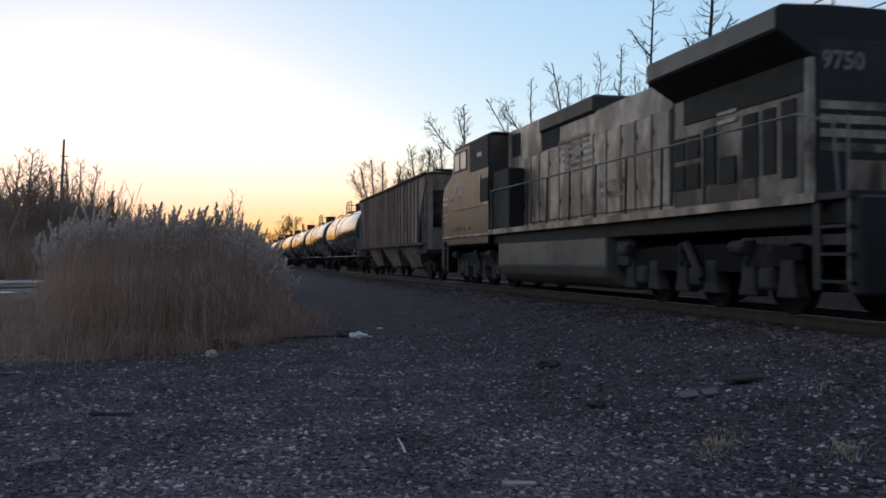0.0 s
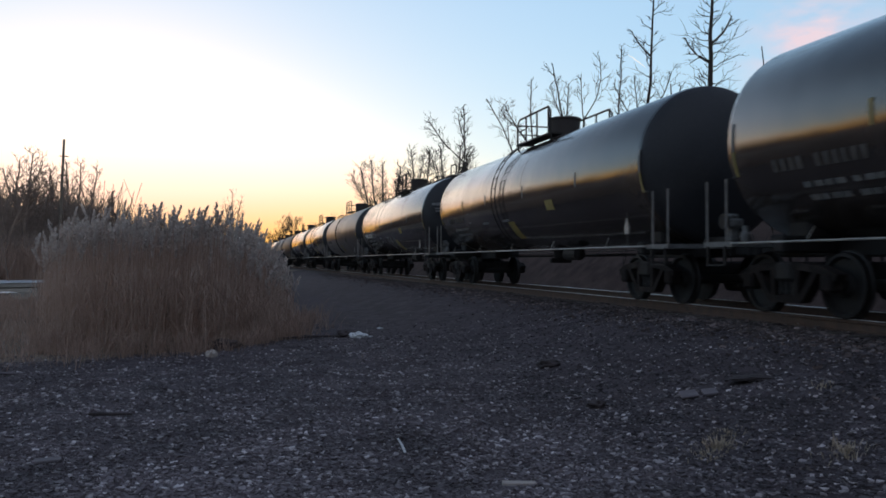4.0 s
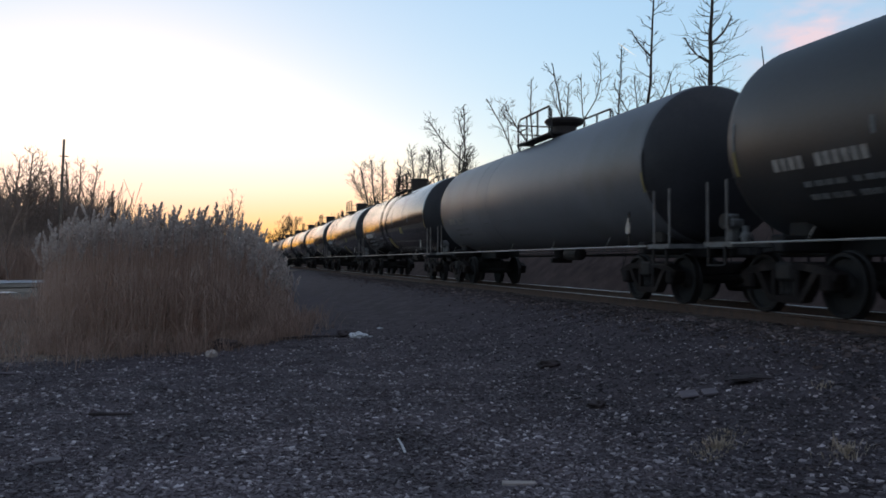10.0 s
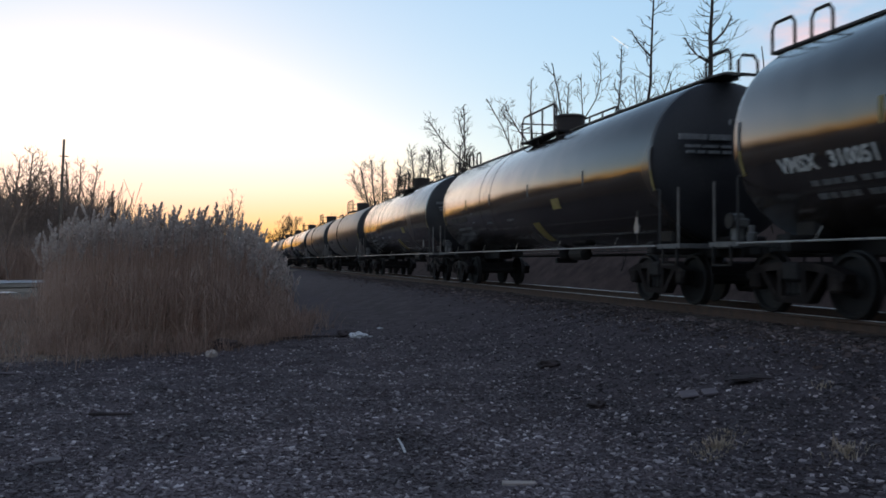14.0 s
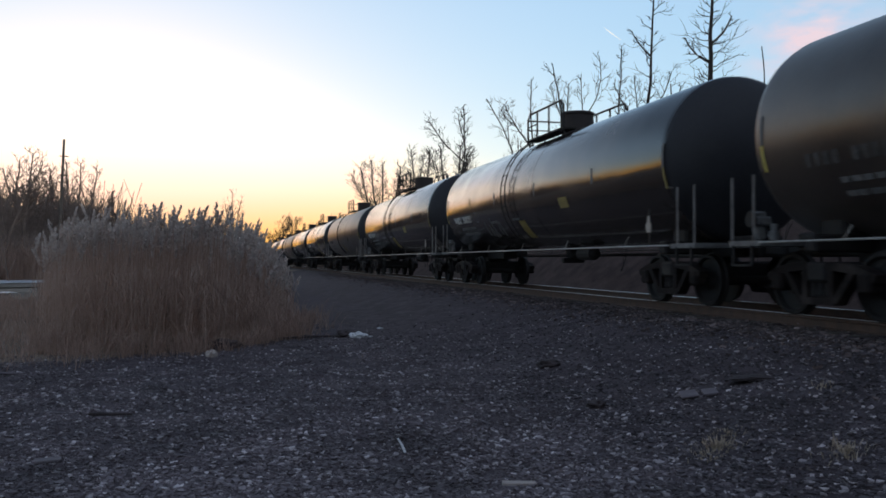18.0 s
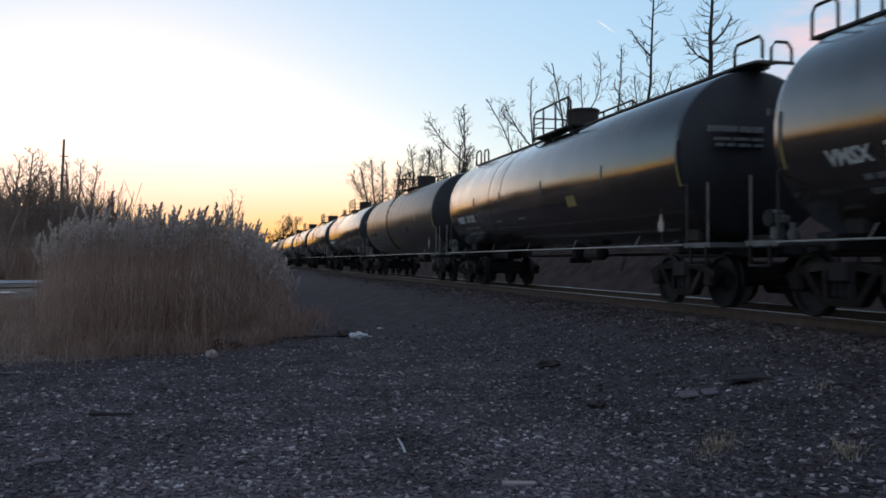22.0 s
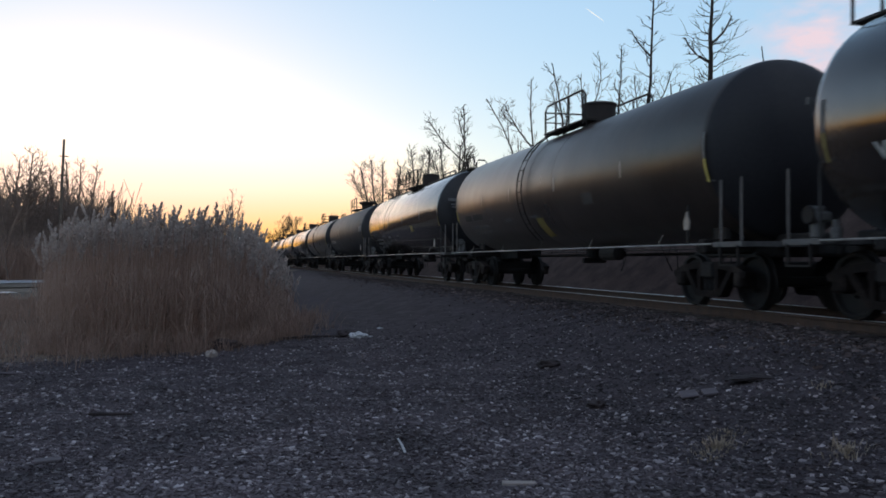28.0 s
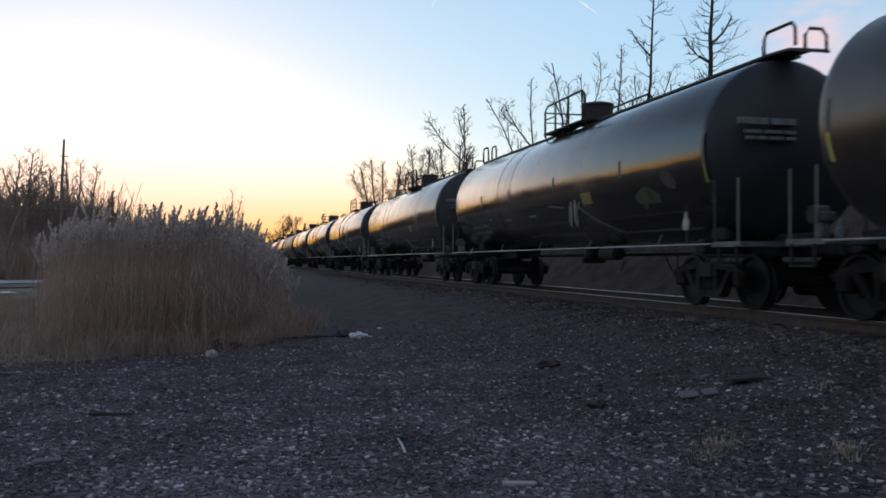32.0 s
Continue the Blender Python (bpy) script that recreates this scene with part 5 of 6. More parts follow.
def build_tree(name, spot, height, radius, seed, label, first=0.35, most=3, kids=(16, 6, 4), twig=0.008, forks=1, reach=0.2, rise=0.3, group="bare trees beside the line", bark="bark"):
    """reach: the limbs' length as a share of the height; rise: how steeply they climb."""
    rng = random.Random(seed)
    tree = root(name, label, "tree", group, Matrix.Translation(spot))
    tv, tf, bv, bf = [], [], [], []
    todo = []
    pts, radii, d = grow(rng, Vector((0, 0, -0.2)), Vector((rng.gauss(0, 0.015), rng.gauss(0, 0.02), 1)), height, radius, 0, twig)
    limb(tv, tf, pts, radii, 7)
    todo.append((pts, radii, 0, height))
    for f in range(1, forks):
        k = rng.randint(1, 4)
        way = Vector((rng.choice((-1, 1)) * rng.uniform(0.18, 0.4), rng.gauss(0, 0.2), 1))
        ln = (height - pts[k].z) * rng.uniform(0.75, 1.0)
        q, r2, _ = grow(rng, pts[k], way, ln, radii[k] * 0.8, 0, twig)
        limb(tv, tf, q, r2, 6)
        todo.append((q, r2, 0, height * 0.8))
    while todo:
        pts, radii, level, length = todo.pop()
        if level >= most:
            continue
        for k in range(max(2, int(kids[level] * rng.uniform(0.7, 1.2)))):
            q = rng.uniform(first if level == 0 else 0.2, 0.98) * (len(pts) - 1)
            i = int(q)
            p = pts[i].lerp(pts[min(i + 1, len(pts) - 1)], q - i)
            r = radii[i] * (0.5 if level == 0 else 0.65)
            along = (pts[min(i + 1, len(pts) - 1)] - pts[i])
            along = along.normalized() if along.length > 1e-6 else Vector((0, 0, 1))
            a = rng.uniform(0, math.tau)
            side = Vector((math.cos(a), math.sin(a), rng.uniform(-0.25, 0.45)))
            way = along * (0.45 if level else 0.2) + side * rng.uniform(0.7, 1.1) + Vector((0, 0, rise))
            ln = length * (reach * rng.uniform(0.45, 1.25) * (1.25 - 0.7 * q / len(pts)) if level == 0 else rng.uniform(0.3, 0.65))
            cp, cr, _ = grow(rng, p, way, ln, max(twig, r), level + 1, twig)
            limb(bv, bf, cp, cr, 4 if level == 0 else 3)
            todo.append((cp, cr, level + 1, ln))
    mesh_object("trunk", tv, tf, bark, tree, "", True)
    mesh_object("crown", bv, bf, bark, tree, "bare crooked limbs and twigs")
    return tree


def build_stemmed_tree(deg, dist, stems, seed, label, twig=0.012, group="bare trees beside the line", bark="bark"):
    """A bare tree of a few drawn stems with random twigs.
    Each stem: (parent or None, share of the parent where it starts or offset across, lean in degrees, bend in degrees, length, radius, twigs, twig length, twig angle)."""
    rng = random.Random(seed)
    spot = bearing(deg, dist)
    tree = root("bare_tree", label, "tree", group, Matrix.Translation(spot))
    across = Vector((math.cos(radians(deg)), -math.sin(radians(deg)), 0))
    away = Vector((math.sin(radians(deg)), math.cos(radians(deg)), 0))
    tv, tf, bv, bf, lines = [], [], [], [], []

    def shoot(verts, faces, start, lean, bend, depth, length, r0, r1, n, sides, wobble):
        pts, radii = [start], [r0]
        for k in range(n):
            a = radians(lean + bend * (k + 0.5) / n + rng.gauss(0, wobble))
            d = across * math.sin(a) + Vector((0, 0, 1)) * math.cos(a) + away * (depth + rng.gauss(0, wobble / 90))
            pts.append(pts[-1] + d.normalized() * length / n)
            radii.append(r0 + (r1 - r0) * (k + 1) / n)
        limb(verts, faces, pts, radii, sides)
        return pts, radii

    def along(pts, q):
        q = min(0.999, q) * (len(pts) - 1)
        i = int(q)
        return pts[i].lerp(pts[i + 1], q - i), pts[i + 1] - pts[i], i

    for parent, start, lean, bend, length, r, count, reach, angle in stems:
        if parent is None:
            p0, r0 = across * start + Vector((0, 0, -0.2)), r * (1.25 if dist < 55 else 1.5)
        else:
            p0, _, i = along(lines[parent][0], start)
            r0 = min(r * 1.4, lines[parent][1][i])
        line = shoot(tv, tf, p0, lean, bend, rng.gauss(0, 0.08), length, r0, min(r0 * 0.6, twig * 1.7), 11, 6, 3.2)
        lines.append(line)
        side = rng.choice((-1, 1))
        for k in range(count):
            q = 0.3 + 0.7 * (k + rng.random()) / count
            p, d, i = along(line[0], q)
            side = -side if rng.random() < 0.8 else side
            own = math.degrees(math.atan2(d.dot(across), d.z))
            ln = reach * rng.uniform(0.3, 1.3) * (1.15 - 0.65 * q)
            tw, _ = shoot(bv, bf, p, own + side * angle * rng.uniform(0.75, 1.25), -side * angle * rng.uniform(0.1, 0.75), rng.uniform(-0.7, 0.7), ln, max(twig * 0.9, min(twig * 1.7, line[1][i] * 0.6)), twig * 0.35, 6, 4, 13.0)
            for _ in range(rng.randint(2, 5)):
                p2, d2, _ = along(tw, rng.uniform(0.25, 0.95))
                own2 = math.degrees(math.atan2(d2.dot(across), d2.z))
                s2 = rng.choice((-1, 1))
                t2, _ = shoot(bv, bf, p2, own2 + s2 * rng.uniform(25, 55), -s2 * rng.uniform(0, 30), rng.uniform(-0.6, 0.6), ln * rng.uniform(0.3, 0.7), twig * 0.7, twig * 0.3, 4, 3, 8.0)
                if rng.random() < 0.6:
                    p3, d3, _ = along(t2, rng.uniform(0.3, 0.9))
                    own3 = math.degrees(math.atan2(d3.dot(across), d3.z))
                    shoot(bv, bf, p3, own3 - s2 * rng.uniform(20, 50), 0, rng.uniform(-0.5, 0.5), ln * rng.uniform(0.15, 0.4), twig * 0.55, twig * 0.3, 3, 3, 8.0)
    mesh_object("trunk", tv, tf, bark, tree, "", True)
    mesh_object("crown", bv, bf, bark, tree, "bare crooked limbs and twigs")
    return tree


# bearing, distance, stems
LINE_TREES = [
    (31.74, 46, [(None, 0, 0, -1, 13.0, 0.17, 46, 1.8, 66), (0, 0.52, -62, 40, 2.0, 0.05, 6, 0.7, 45), (0, 0.6, 60, -45, 1.8, 0.05, 6, 0.7, 45)]),
    (27.44, 50, [(None, 0, 1, -2, 12.4, 0.105, 24, 1.5, 52), (0, 0.66, -48, 25, 1.9, 0.035, 5, 0.6, 40)]),
    (25.6, 54, [(None, 0, 1, 2, 9.8, 0.06, 32, 0.85, 38)]),
    (27.1, 56, [(None, 0, 0, 0, 5.4, 0.09, 2, 0.8, 45), (0, 0.92, -38, 18, 3.4, 0.05, 10, 1.3, 40), (0, 0.99, -12, 10, 3.0, 0.05, 10, 1.3, 40), (0, 0.95, 52, -38, 4.0, 0.055, 11, 1.3, 42), (0, 0.8, 62, -50, 4.4, 0.05, 11, 1.3, 42)]),
    (22.5, 62, [(None, 0, -3, -8, 11.2, 0.075, 18, 1.4, 36), (0, 0.45, 8, -4, 4.4, 0.045, 11, 1.1, 36), (0, 0.62, -26, 16, 2.8, 0.035, 8, 1.0, 36)]),
    (23.05, 60, [(None, 0, 2, 4, 6.6, 0.075, 4, 1.0, 42), (0, 0.97, 38, -52, 4.5, 0.055, 13, 1.3, 40), (0, 0.93, -6, 6, 3.4, 0.04, 10, 1.0, 40)]),
    (20.25, 66, [(None, 0, -1, 0, 10.6, 0.065, 17, 1.4, 34), (0, 0.50, -40, 14, 4.1, 0.055, 12, 1.4, 40), (1, 0.55, -62, 40, 1.8, 0.03, 5, 0.8, 36)]),
    (19.6, 70, [(None, 0, -5, -26, 10.4, 0.06, 16, 1.4, 38), (0, 0.6, -4, 4, 3.2, 0.03, 8, 1.1, 36)]),
    (18.9, 74, [(None, 0, 4, -4, 7.2, 0.05, 16, 1.4, 36)]),
    (15.55, 88, [(None, 0, 0, -2, 12.3, 0.095, 23, 1.8, 38), (0, 0.53, -46, 12, 5.9, 0.06, 16, 1.7, 40), (0, 0.7, -20, 12, 3.0, 0.04, 9, 1.3, 38)]),
    (14.5, 100, [(None, 0.3, -9, 4, 9.9, 0.08, 39, 1.9, 34), (None, 0.5, 5, 0, 10.1, 0.08, 39, 1.9, 34), (None, 0.6, 14, -6, 9.4, 0.07, 36, 1.8, 34), (0, 0.4, -26, 18, 5.6, 0.05, 23, 1.6, 36), (1, 0.4, 22, -10, 5.6, 0.05, 23, 1.6, 36)]),
    (12.5, 104, [(None, 0, -7, 4, 10.4, 0.08, 39, 1.9, 34), (None, 0.3, 6, -2, 10.3, 0.08, 39, 1.9, 34), (0, 0.45, 18, -8, 5.2, 0.05, 23, 1.6, 36)]),
    (11.3, 112, [(None, 0, -4, 4, 8.4, 0.08, 36, 1.8, 36), (None, 0.3, 12, -2, 8.0, 0.08, 33, 1.8, 36)]),
    (10.1, 118, [(None, -0.2, -19, 8, 11.6, 0.09, 41, 2.2, 36), (None, -0.1, -8, 2, 12.0, 0.09, 41, 2.2, 36), (None, 0, 4, -2, 11.9, 0.09, 41, 2.2, 36), (None, 0.2, 14, -6, 11.6, 0.09, 41, 2.2, 36), (0, 0.5, -34, 18, 5.2, 0.05, 26, 1.7, 38), (3, 0.5, 34, -18, 5.2, 0.05, 26, 1.7, 38)]),
    (30.0, 60, [(None, 0, 2, 4, 7.4, 0.04, 12, 0.9, 40)]),
    (30.5, 58, [(None, 0, -3, 10, 7.0, 0.04, 12, 0.9, 40)]),
    (29.1, 56, [(None, 0, 0, 1, 7.7, 0.075, 1, 0.4, 50)]),
    (34.55, 44, [(None, 0, 1, -2, 6.8, 0.035, 1, 0.3, 40)]),
]
for i, (b, dist, stems) in enumerate(LINE_TREES):
    build_stemmed_tree(b, dist, stems, 100 + i, "tall bare tree behind the railway line" if len(stems) < 4 else "spreading many-stemmed bare tree behind the railway line", 0.021 if dist < 80 else 0.031 if dist < 95 else 0.042)
for i, (b, dist, h) in enumerate(((4.2, 330, 17.0), (3.6, 340, 15.5), (3.0, 360, 13.0))):
    build_tree("bare_tree", bearing(b, dist), h - bearing(b, dist).z, 0.2, 119 + i, "bare tree far down the railway line", forks=5, reach=0.45, first=0.3, rise=0.7, kids=(10, 4, 2), twig=0.032)
build_stemmed_tree(0.46, 140, [(None, 0, -4, 4, 12.6, 0.1, 26, 2.0, 34), (0, 0.35, 12, -6, 7.0, 0.06, 20, 1.6, 36), (0, 0.35, -16, 8, 6.5, 0.06, 20, 1.6, 36)], 140, "slender bare tree in the far thicket", 0.026, "far thicket trees", "brush")
THICKET_TREES = [
    (-13.3, 78, [(None, -0.3, 16, 8, 10.2, 0.16, 33, 1.9, 40), (0, 0.45, 42, -22, 4.6, 0.09, 21, 1.6, 42), (0, 0.3, -14, 10, 6.5, 0.09, 24, 1.7, 40)]),
    (-13.0, 84, [(None, 0, 2, 6, 10.6, 0.15, 36, 1.9, 40), (0, 0.5, 30, -14, 4.4, 0.07, 21, 1.4, 42)]),
    (-12.2, 80, [(None, 0, 4, 4, 10.9, 0.14, 36, 1.8, 42), (0, 0.45, -28, 16, 4.8, 0.07, 21, 1.6, 42)]),
    (-11.3, 88, [(None, 0, -4, 6, 9.8, 0.12, 36, 1.8, 38), (None, 0.3, 10, -4, 9.2, 0.10, 30, 1.7, 38)]),
    (-10.5, 92, [(None, 0, -3, 2, 10.4, 0.11, 39, 1.9, 36), (None, 0.5, 9, -5, 9.8, 0.10, 36, 1.8, 36)]),
    (-9.2, 94, [(None, -0.4, -12, 4, 11.0, 0.10, 39, 1.9, 32), (None, -0.2, -4, 2, 11.6, 0.10, 42, 1.9, 32), (None, 0, 4, -1, 11.6, 0.10, 42, 1.9, 32), (None, 0.3, 12, -4, 11.0, 0.10, 39, 1.8, 32)]),
    (-7.9, 98, [(None, 0, -6, 4, 9.2, 0.09, 33, 1.6, 34), (None, 0.4, 8, -3, 8.8, 0.09, 33, 1.6, 34)]),
    (-6.8, 104, [(None, 0, -3, 2, 9.4, 0.09, 33, 1.4, 34), (None, 0.6, 6, -4, 8.4, 0.07, 30, 1.4, 34)]),
    (-5.4, 112, [(None, 0, -3, 5, 8.8, 0.09, 33, 1.4, 34), (None, 0.8, 8, -4, 8.4, 0.07, 30, 1.4, 34)]),
    (-4.0, 120, [(None, 0, -5, 5, 8.6, 0.09, 33, 1.4, 34)]),
    (-15.5, 78, [(None, 0, 4, 5, 10.6, 0.15, 33, 1.9, 40), (0, 0.4, -24, 10, 5, 0.07, 21, 1.6, 42)]),
    (-18.0, 84, [(None, 0, -4, 5, 11.0, 0.15, 33, 1.9, 40), (0, 0.4, 24, -10, 5, 0.07, 21, 1.6, 42)]),
]
for i, (b, dist, stems) in enumerate(THICKET_TREES):
    build_stemmed_tree(b, dist, stems, 300 + i, "bare crooked tree in the far thicket" if len(stems) < 4 else "bushy many-stemmed bare tree in the far thicket", 0.03, "far thicket trees", "brush")


def build_brush(name, label, spots, seed, twig=0.012, bark="brush"):
    """Leafless bushes too dense to count, as one tangle of stems."""
    rng = random.Random(seed)
    verts, faces = [], []
    for x, y, h, n in spots:
        z = ground_height(x, y)
        for k in range(n):
            p = Vector((x + rng.gauss(0, 1.6), y + rng.gauss(0, 2.5), z - 0.1))
            way = Vector((rng.gauss(0, 0.28), rng.gauss(0, 0.28), 1))
            pts, radii, _ = grow(rng, p, way, h * rng.uniform(0.5, 1.05), twig * 2.2, 1, twig)
            limb(verts, faces, pts, radii, 3)
            for q in range(4):
                i = rng.randint(1, 3)
                w2 = Vector((rng.gauss(0, 0.45), rng.gauss(0, 0.45), rng.uniform(0.5, 1)))
                c, cr, _ = grow(rng, pts[i], w2, h * rng.uniform(0.2, 0.5), twig * 1.2, 2, twig)
                limb(verts, faces, c, cr, 3)
    ob = mesh_object(name, verts, faces, bark, None, label)
    return tagged(ob, "", "brush", "", "stuff")


rng = random.Random(5)
spots = []
for k in range(90):  # the tall back of the thicket
    b = rng.uniform(-15, -8.6)
    p = bearing(b, rng.uniform(86, 118))
    spots.append((p.x, p.y, rng.uniform(6.2, 9.6), 24))
for k in range(60):  # lower to the line's side
    b = rng.uniform(-8.8, 0.5)
    p = bearing(b, rng.uniform(88, 125))
    spots.append((p.x, p.y, rng.uniform(5.0, 7.6) - 0.16 * (b + 8.8), 28))
for k in range(110):  # the front
    b = rng.uniform(-15, -6)
    p = bearing(b, rng.uniform(74, 92))
    spots.append((p.x, p.y, rng.uniform(2.4, 4.3), 34))
for k in range(30):
    p = bearing(rng.uniform(-21, -15), rng.uniform(74, 110))
    spots.append((p.x, p.y, rng.uniform(4.0, 8.0), 16))
far_spots = []
for k in range(60):
    p = bearing(rng.uniform(5.5, 14.5), rng.uniform(110, 190))
    far_spots.append((p.x, p.y, rng.uniform(3.0, 6.5), 12))
build_brush("far_thicket", "grey leafless thicket far behind the line", far_spots, 16, 0.02)
# brush added out of view, for dark reflections low on the tanks
back_spots = []
for k in range(150):
    p = bearing(rng.uniform(70, 292), rng.uniform(26, 44))
    back_spots.append((p.x, p.y, rng.uniform(7, 12), 14))
build_brush("wood_edge", "unseen leafless wood edge added around the yard", back_spots, 17, 0.06)
build_brush("brush_thicket", "tangled leafless thicket across the marsh", spots, 6, 0.03)
spots = []
for k in range(150):
    y = rng.uniform(20, 330)
    spots.append((TRACK_X + rng.uniform(9, 22), y, rng.uniform(1.0, 2.2), 12))
build_brush("lineside_brush", "leafless brush behind the railway line", spots, 7, 0.016, "bark")


def build_reeds():
    """Dry reeds in one dense stand, with stalks, hanging leaves and feathery plumes."""
    rng = random.Random(11)
    sv, sf, pv, pf = [], [], [], []
    def edge(y):
        return min(0.75 + (y - 16.6) * 0.15, 1.35 + (y - 21) * 0.045)
    spots = []
    while len(spots) < 5200:
        x, y = rng.uniform(-9.5, 3.4), 14.4 + 30 * rng.random() ** 1.7
        near = 14.75 + 0.3 * noise.noise((x * 0.9, 0, 3)) + (max(0, x + 0.4) ** 1.4) * 1.25 + max(0, -1.6 - x) * 0.5
        right = edge(y)
        left = -0.186 * y
        if y < near + abs(rng.gauss(0, 0.2)) or x > right + rng.gauss(0, 0.2) or x < left + rng.gauss(0, 0.18):
            continue
        spots.append((x, y))
    for x, y in spots:
        z = ground_height(x, y)
        h = min(2.32, rng.gauss(2.02, 0.17)) * min(1, max(0.25, 0.5 + 0.6 * (edge(y) + 0.1 - x))) * min(1, max(0.72, 0.84 + 0.3 * (x + 0.193 * y)))
        way = Vector((rng.gauss(0.03, 0.05), rng.gauss(0, 0.05), 1))
        p0 = Vector((x, y, z - 0.05))
        bend = Vector((rng.gauss(0.02, 0.07), rng.gauss(0, 0.08), 0))
        pts = [p0, p0 + way * h * 0.5, p0 + way * h * 0.85 + bend * 0.4, p0 + way * h + bend]
        limb(sv, sf, pts, [0.0065, 0.0055, 0.0045, 0.003], 3)
        for k in range(7):
            q = rng.uniform(0.04, 0.74)
            b0 = pts[0].lerp(pts[2], q)
            a = rng.uniform(0, math.tau)
            out = Vector((math.cos(a), math.sin(a), 0))
            ln = rng.uniform(0.2, 0.5)
            w = Vector((-out.y, out.x, 0)) * rng.uniform(0.003, 0.008)
            n0 = len(sv)
            m1, e1 = b0 + out * ln * 0.35 + Vector((0, 0, ln * 0.45)), b0 + out * ln * 0.8 + Vector((0, 0, rng.uniform(-0.35, 0.5) * ln))
            sv += [b0 - w, b0 + w, m1 + w, m1 - w, e1]
            sf += [(n0, n0 + 1, n0 + 2, n0 + 3), (n0 + 3, n0 + 2, n0 + 4)]
        if rng.random() < 0.42:
            top, d = pts[-1], (pts[-1] - pts[-2]).normalized()
            ln = rng.uniform(0.26, 0.42)
            droop = Vector((rng.gauss(0.04, 0.12), rng.gauss(0, 0.12), 0))
            fat = rng.uniform(0.045, 0.065)
            for k in range(46):
                q = k / 46
                c = top + d * ln * (q - 0.45) + droop * ln * q * q
                wid = fat * math.sin(math.pi * min(1, q * 0.85 + 0.13)) + 0.004
                a = rng.uniform(0, math.tau)
                o = Vector((math.cos(a), math.sin(a), 0)) * wid + Vector((0, 0, rng.uniform(0.015, 0.05))) + droop * 0.04
                sd = Vector((-math.sin(a), math.cos(a), 0)) * 0.018
                pv += [c - sd, c + sd, c + o + sd * 0.8, c + o * 1.15 - sd * 0.2]
                n0 = len(pv) - 4
                pf.append((n0, n0 + 1, n0 + 2, n0 + 3))
    reeds = root("reed_stand", "dense stand of dry tan reeds with feathery plumes", "reeds", kind="stuff")
    mesh_object("stalk", sv, sf, "stalk", reeds)
    mesh_object("plume", pv, pf, "feather", reeds)


build_reeds()


def build_grass(name, label, spots, seed, material="straw", broad=1.0):
    """Blades of dead grass: x, y, blades, height, spread."""
    rng = random.Random(seed)
    verts, faces = [], []
    for x, y, n, h, spread in spots:
        for k in range(n):
            a, r = rng.uniform(0, math.tau), abs(rng.gauss(0, spread))
            px, py = x + math.cos(a) * r, y + math.sin(a) * r
            p = Vector((px, py, ground_height(px, py) - 0.02))
            out = Vector((math.cos(a) * rng.uniform(0, 0.7) + rng.gauss(0, 0.2), math.sin(a) * rng.uniform(0, 0.7) + rng.gauss(0, 0.2), 1))
            ln = h * rng.uniform(0.4, 1.1)
            w = Vector((math.cos(a + 1.6), math.sin(a + 1.6), 0)) * rng.uniform(0.0025, 0.005) * broad
            m1 = p + out * ln * 0.6
            e1 = m1 + Vector((out.x * ln * 0.5, out.y * ln * 0.5, ln * rng.uniform(-0.1, 0.35)))
            n0 = len(verts)
            verts += [p - w, p + w, m1 + w, m1 - w, e1]
            faces += [(n0, n0 + 1, n0 + 2, n0 + 3), (n0 + 3, n0 + 2, n0 + 4)]
    ob = mesh_object(name, verts, faces, material, None, label)
    return tagged(ob, "", "grass", "", "stuff")


rng = random.Random(21)
spots = []
for k in range(420):
    y = rng.uniform(12.6, 34)
    spots.append((-0.2 * y - rng.uniform(-0.9, 4.5), y, 26, rng.uniform(0.25, 0.7), 0.3))
for k in range(140):
    x = rng.uniform(-3.2, 1.4)
    spots.append((x, 14.5 + 0.25 * rng.gauss(0, 1) + (max(0, x + 0.4) ** 1.4) * 1.25 + max(0, -1.6 - x) * 0.5, 18, rng.uniform(0.15, 0.6), 0.18))
for k in range(110):
    y = rng.uniform(16.2, 22)
    spots.append((0.75 + (y - 16.6) * 0.13 + abs(rng.gauss(0, 0.45)), y, 12, rng.uniform(0.2, 0.75), 0.2))
build_grass("dead_grass", "tangled dead grass at the foot of the reeds", spots, 22)
spots = []
for k in range(800):
    p = bearing(rng.uniform(-16, -5), rng.uniform(69, 82))
    spots.append((p.x, p.y, 60, rng.uniform(2.5, 3.9), 0.9))
build_grass("marsh_reeds", "tall brown dead reeds across the frozen marsh", spots, 23, "straw", 3.0)
for x, y, n, h in ((3.71, 5.95, 170, 0.12), (4.31, 5.28, 140, 0.12), (3.5, 5.79, 80, 0.08), (4.0, 6.3, 50, 0.08), (5.4, 6.9, 50, 0.09)):
    ob = build_grass("grass_tuft", "small tuft of dry grass in the gravel", [(x, y, n, h, 0.09)], int(x * 100), "tuft")


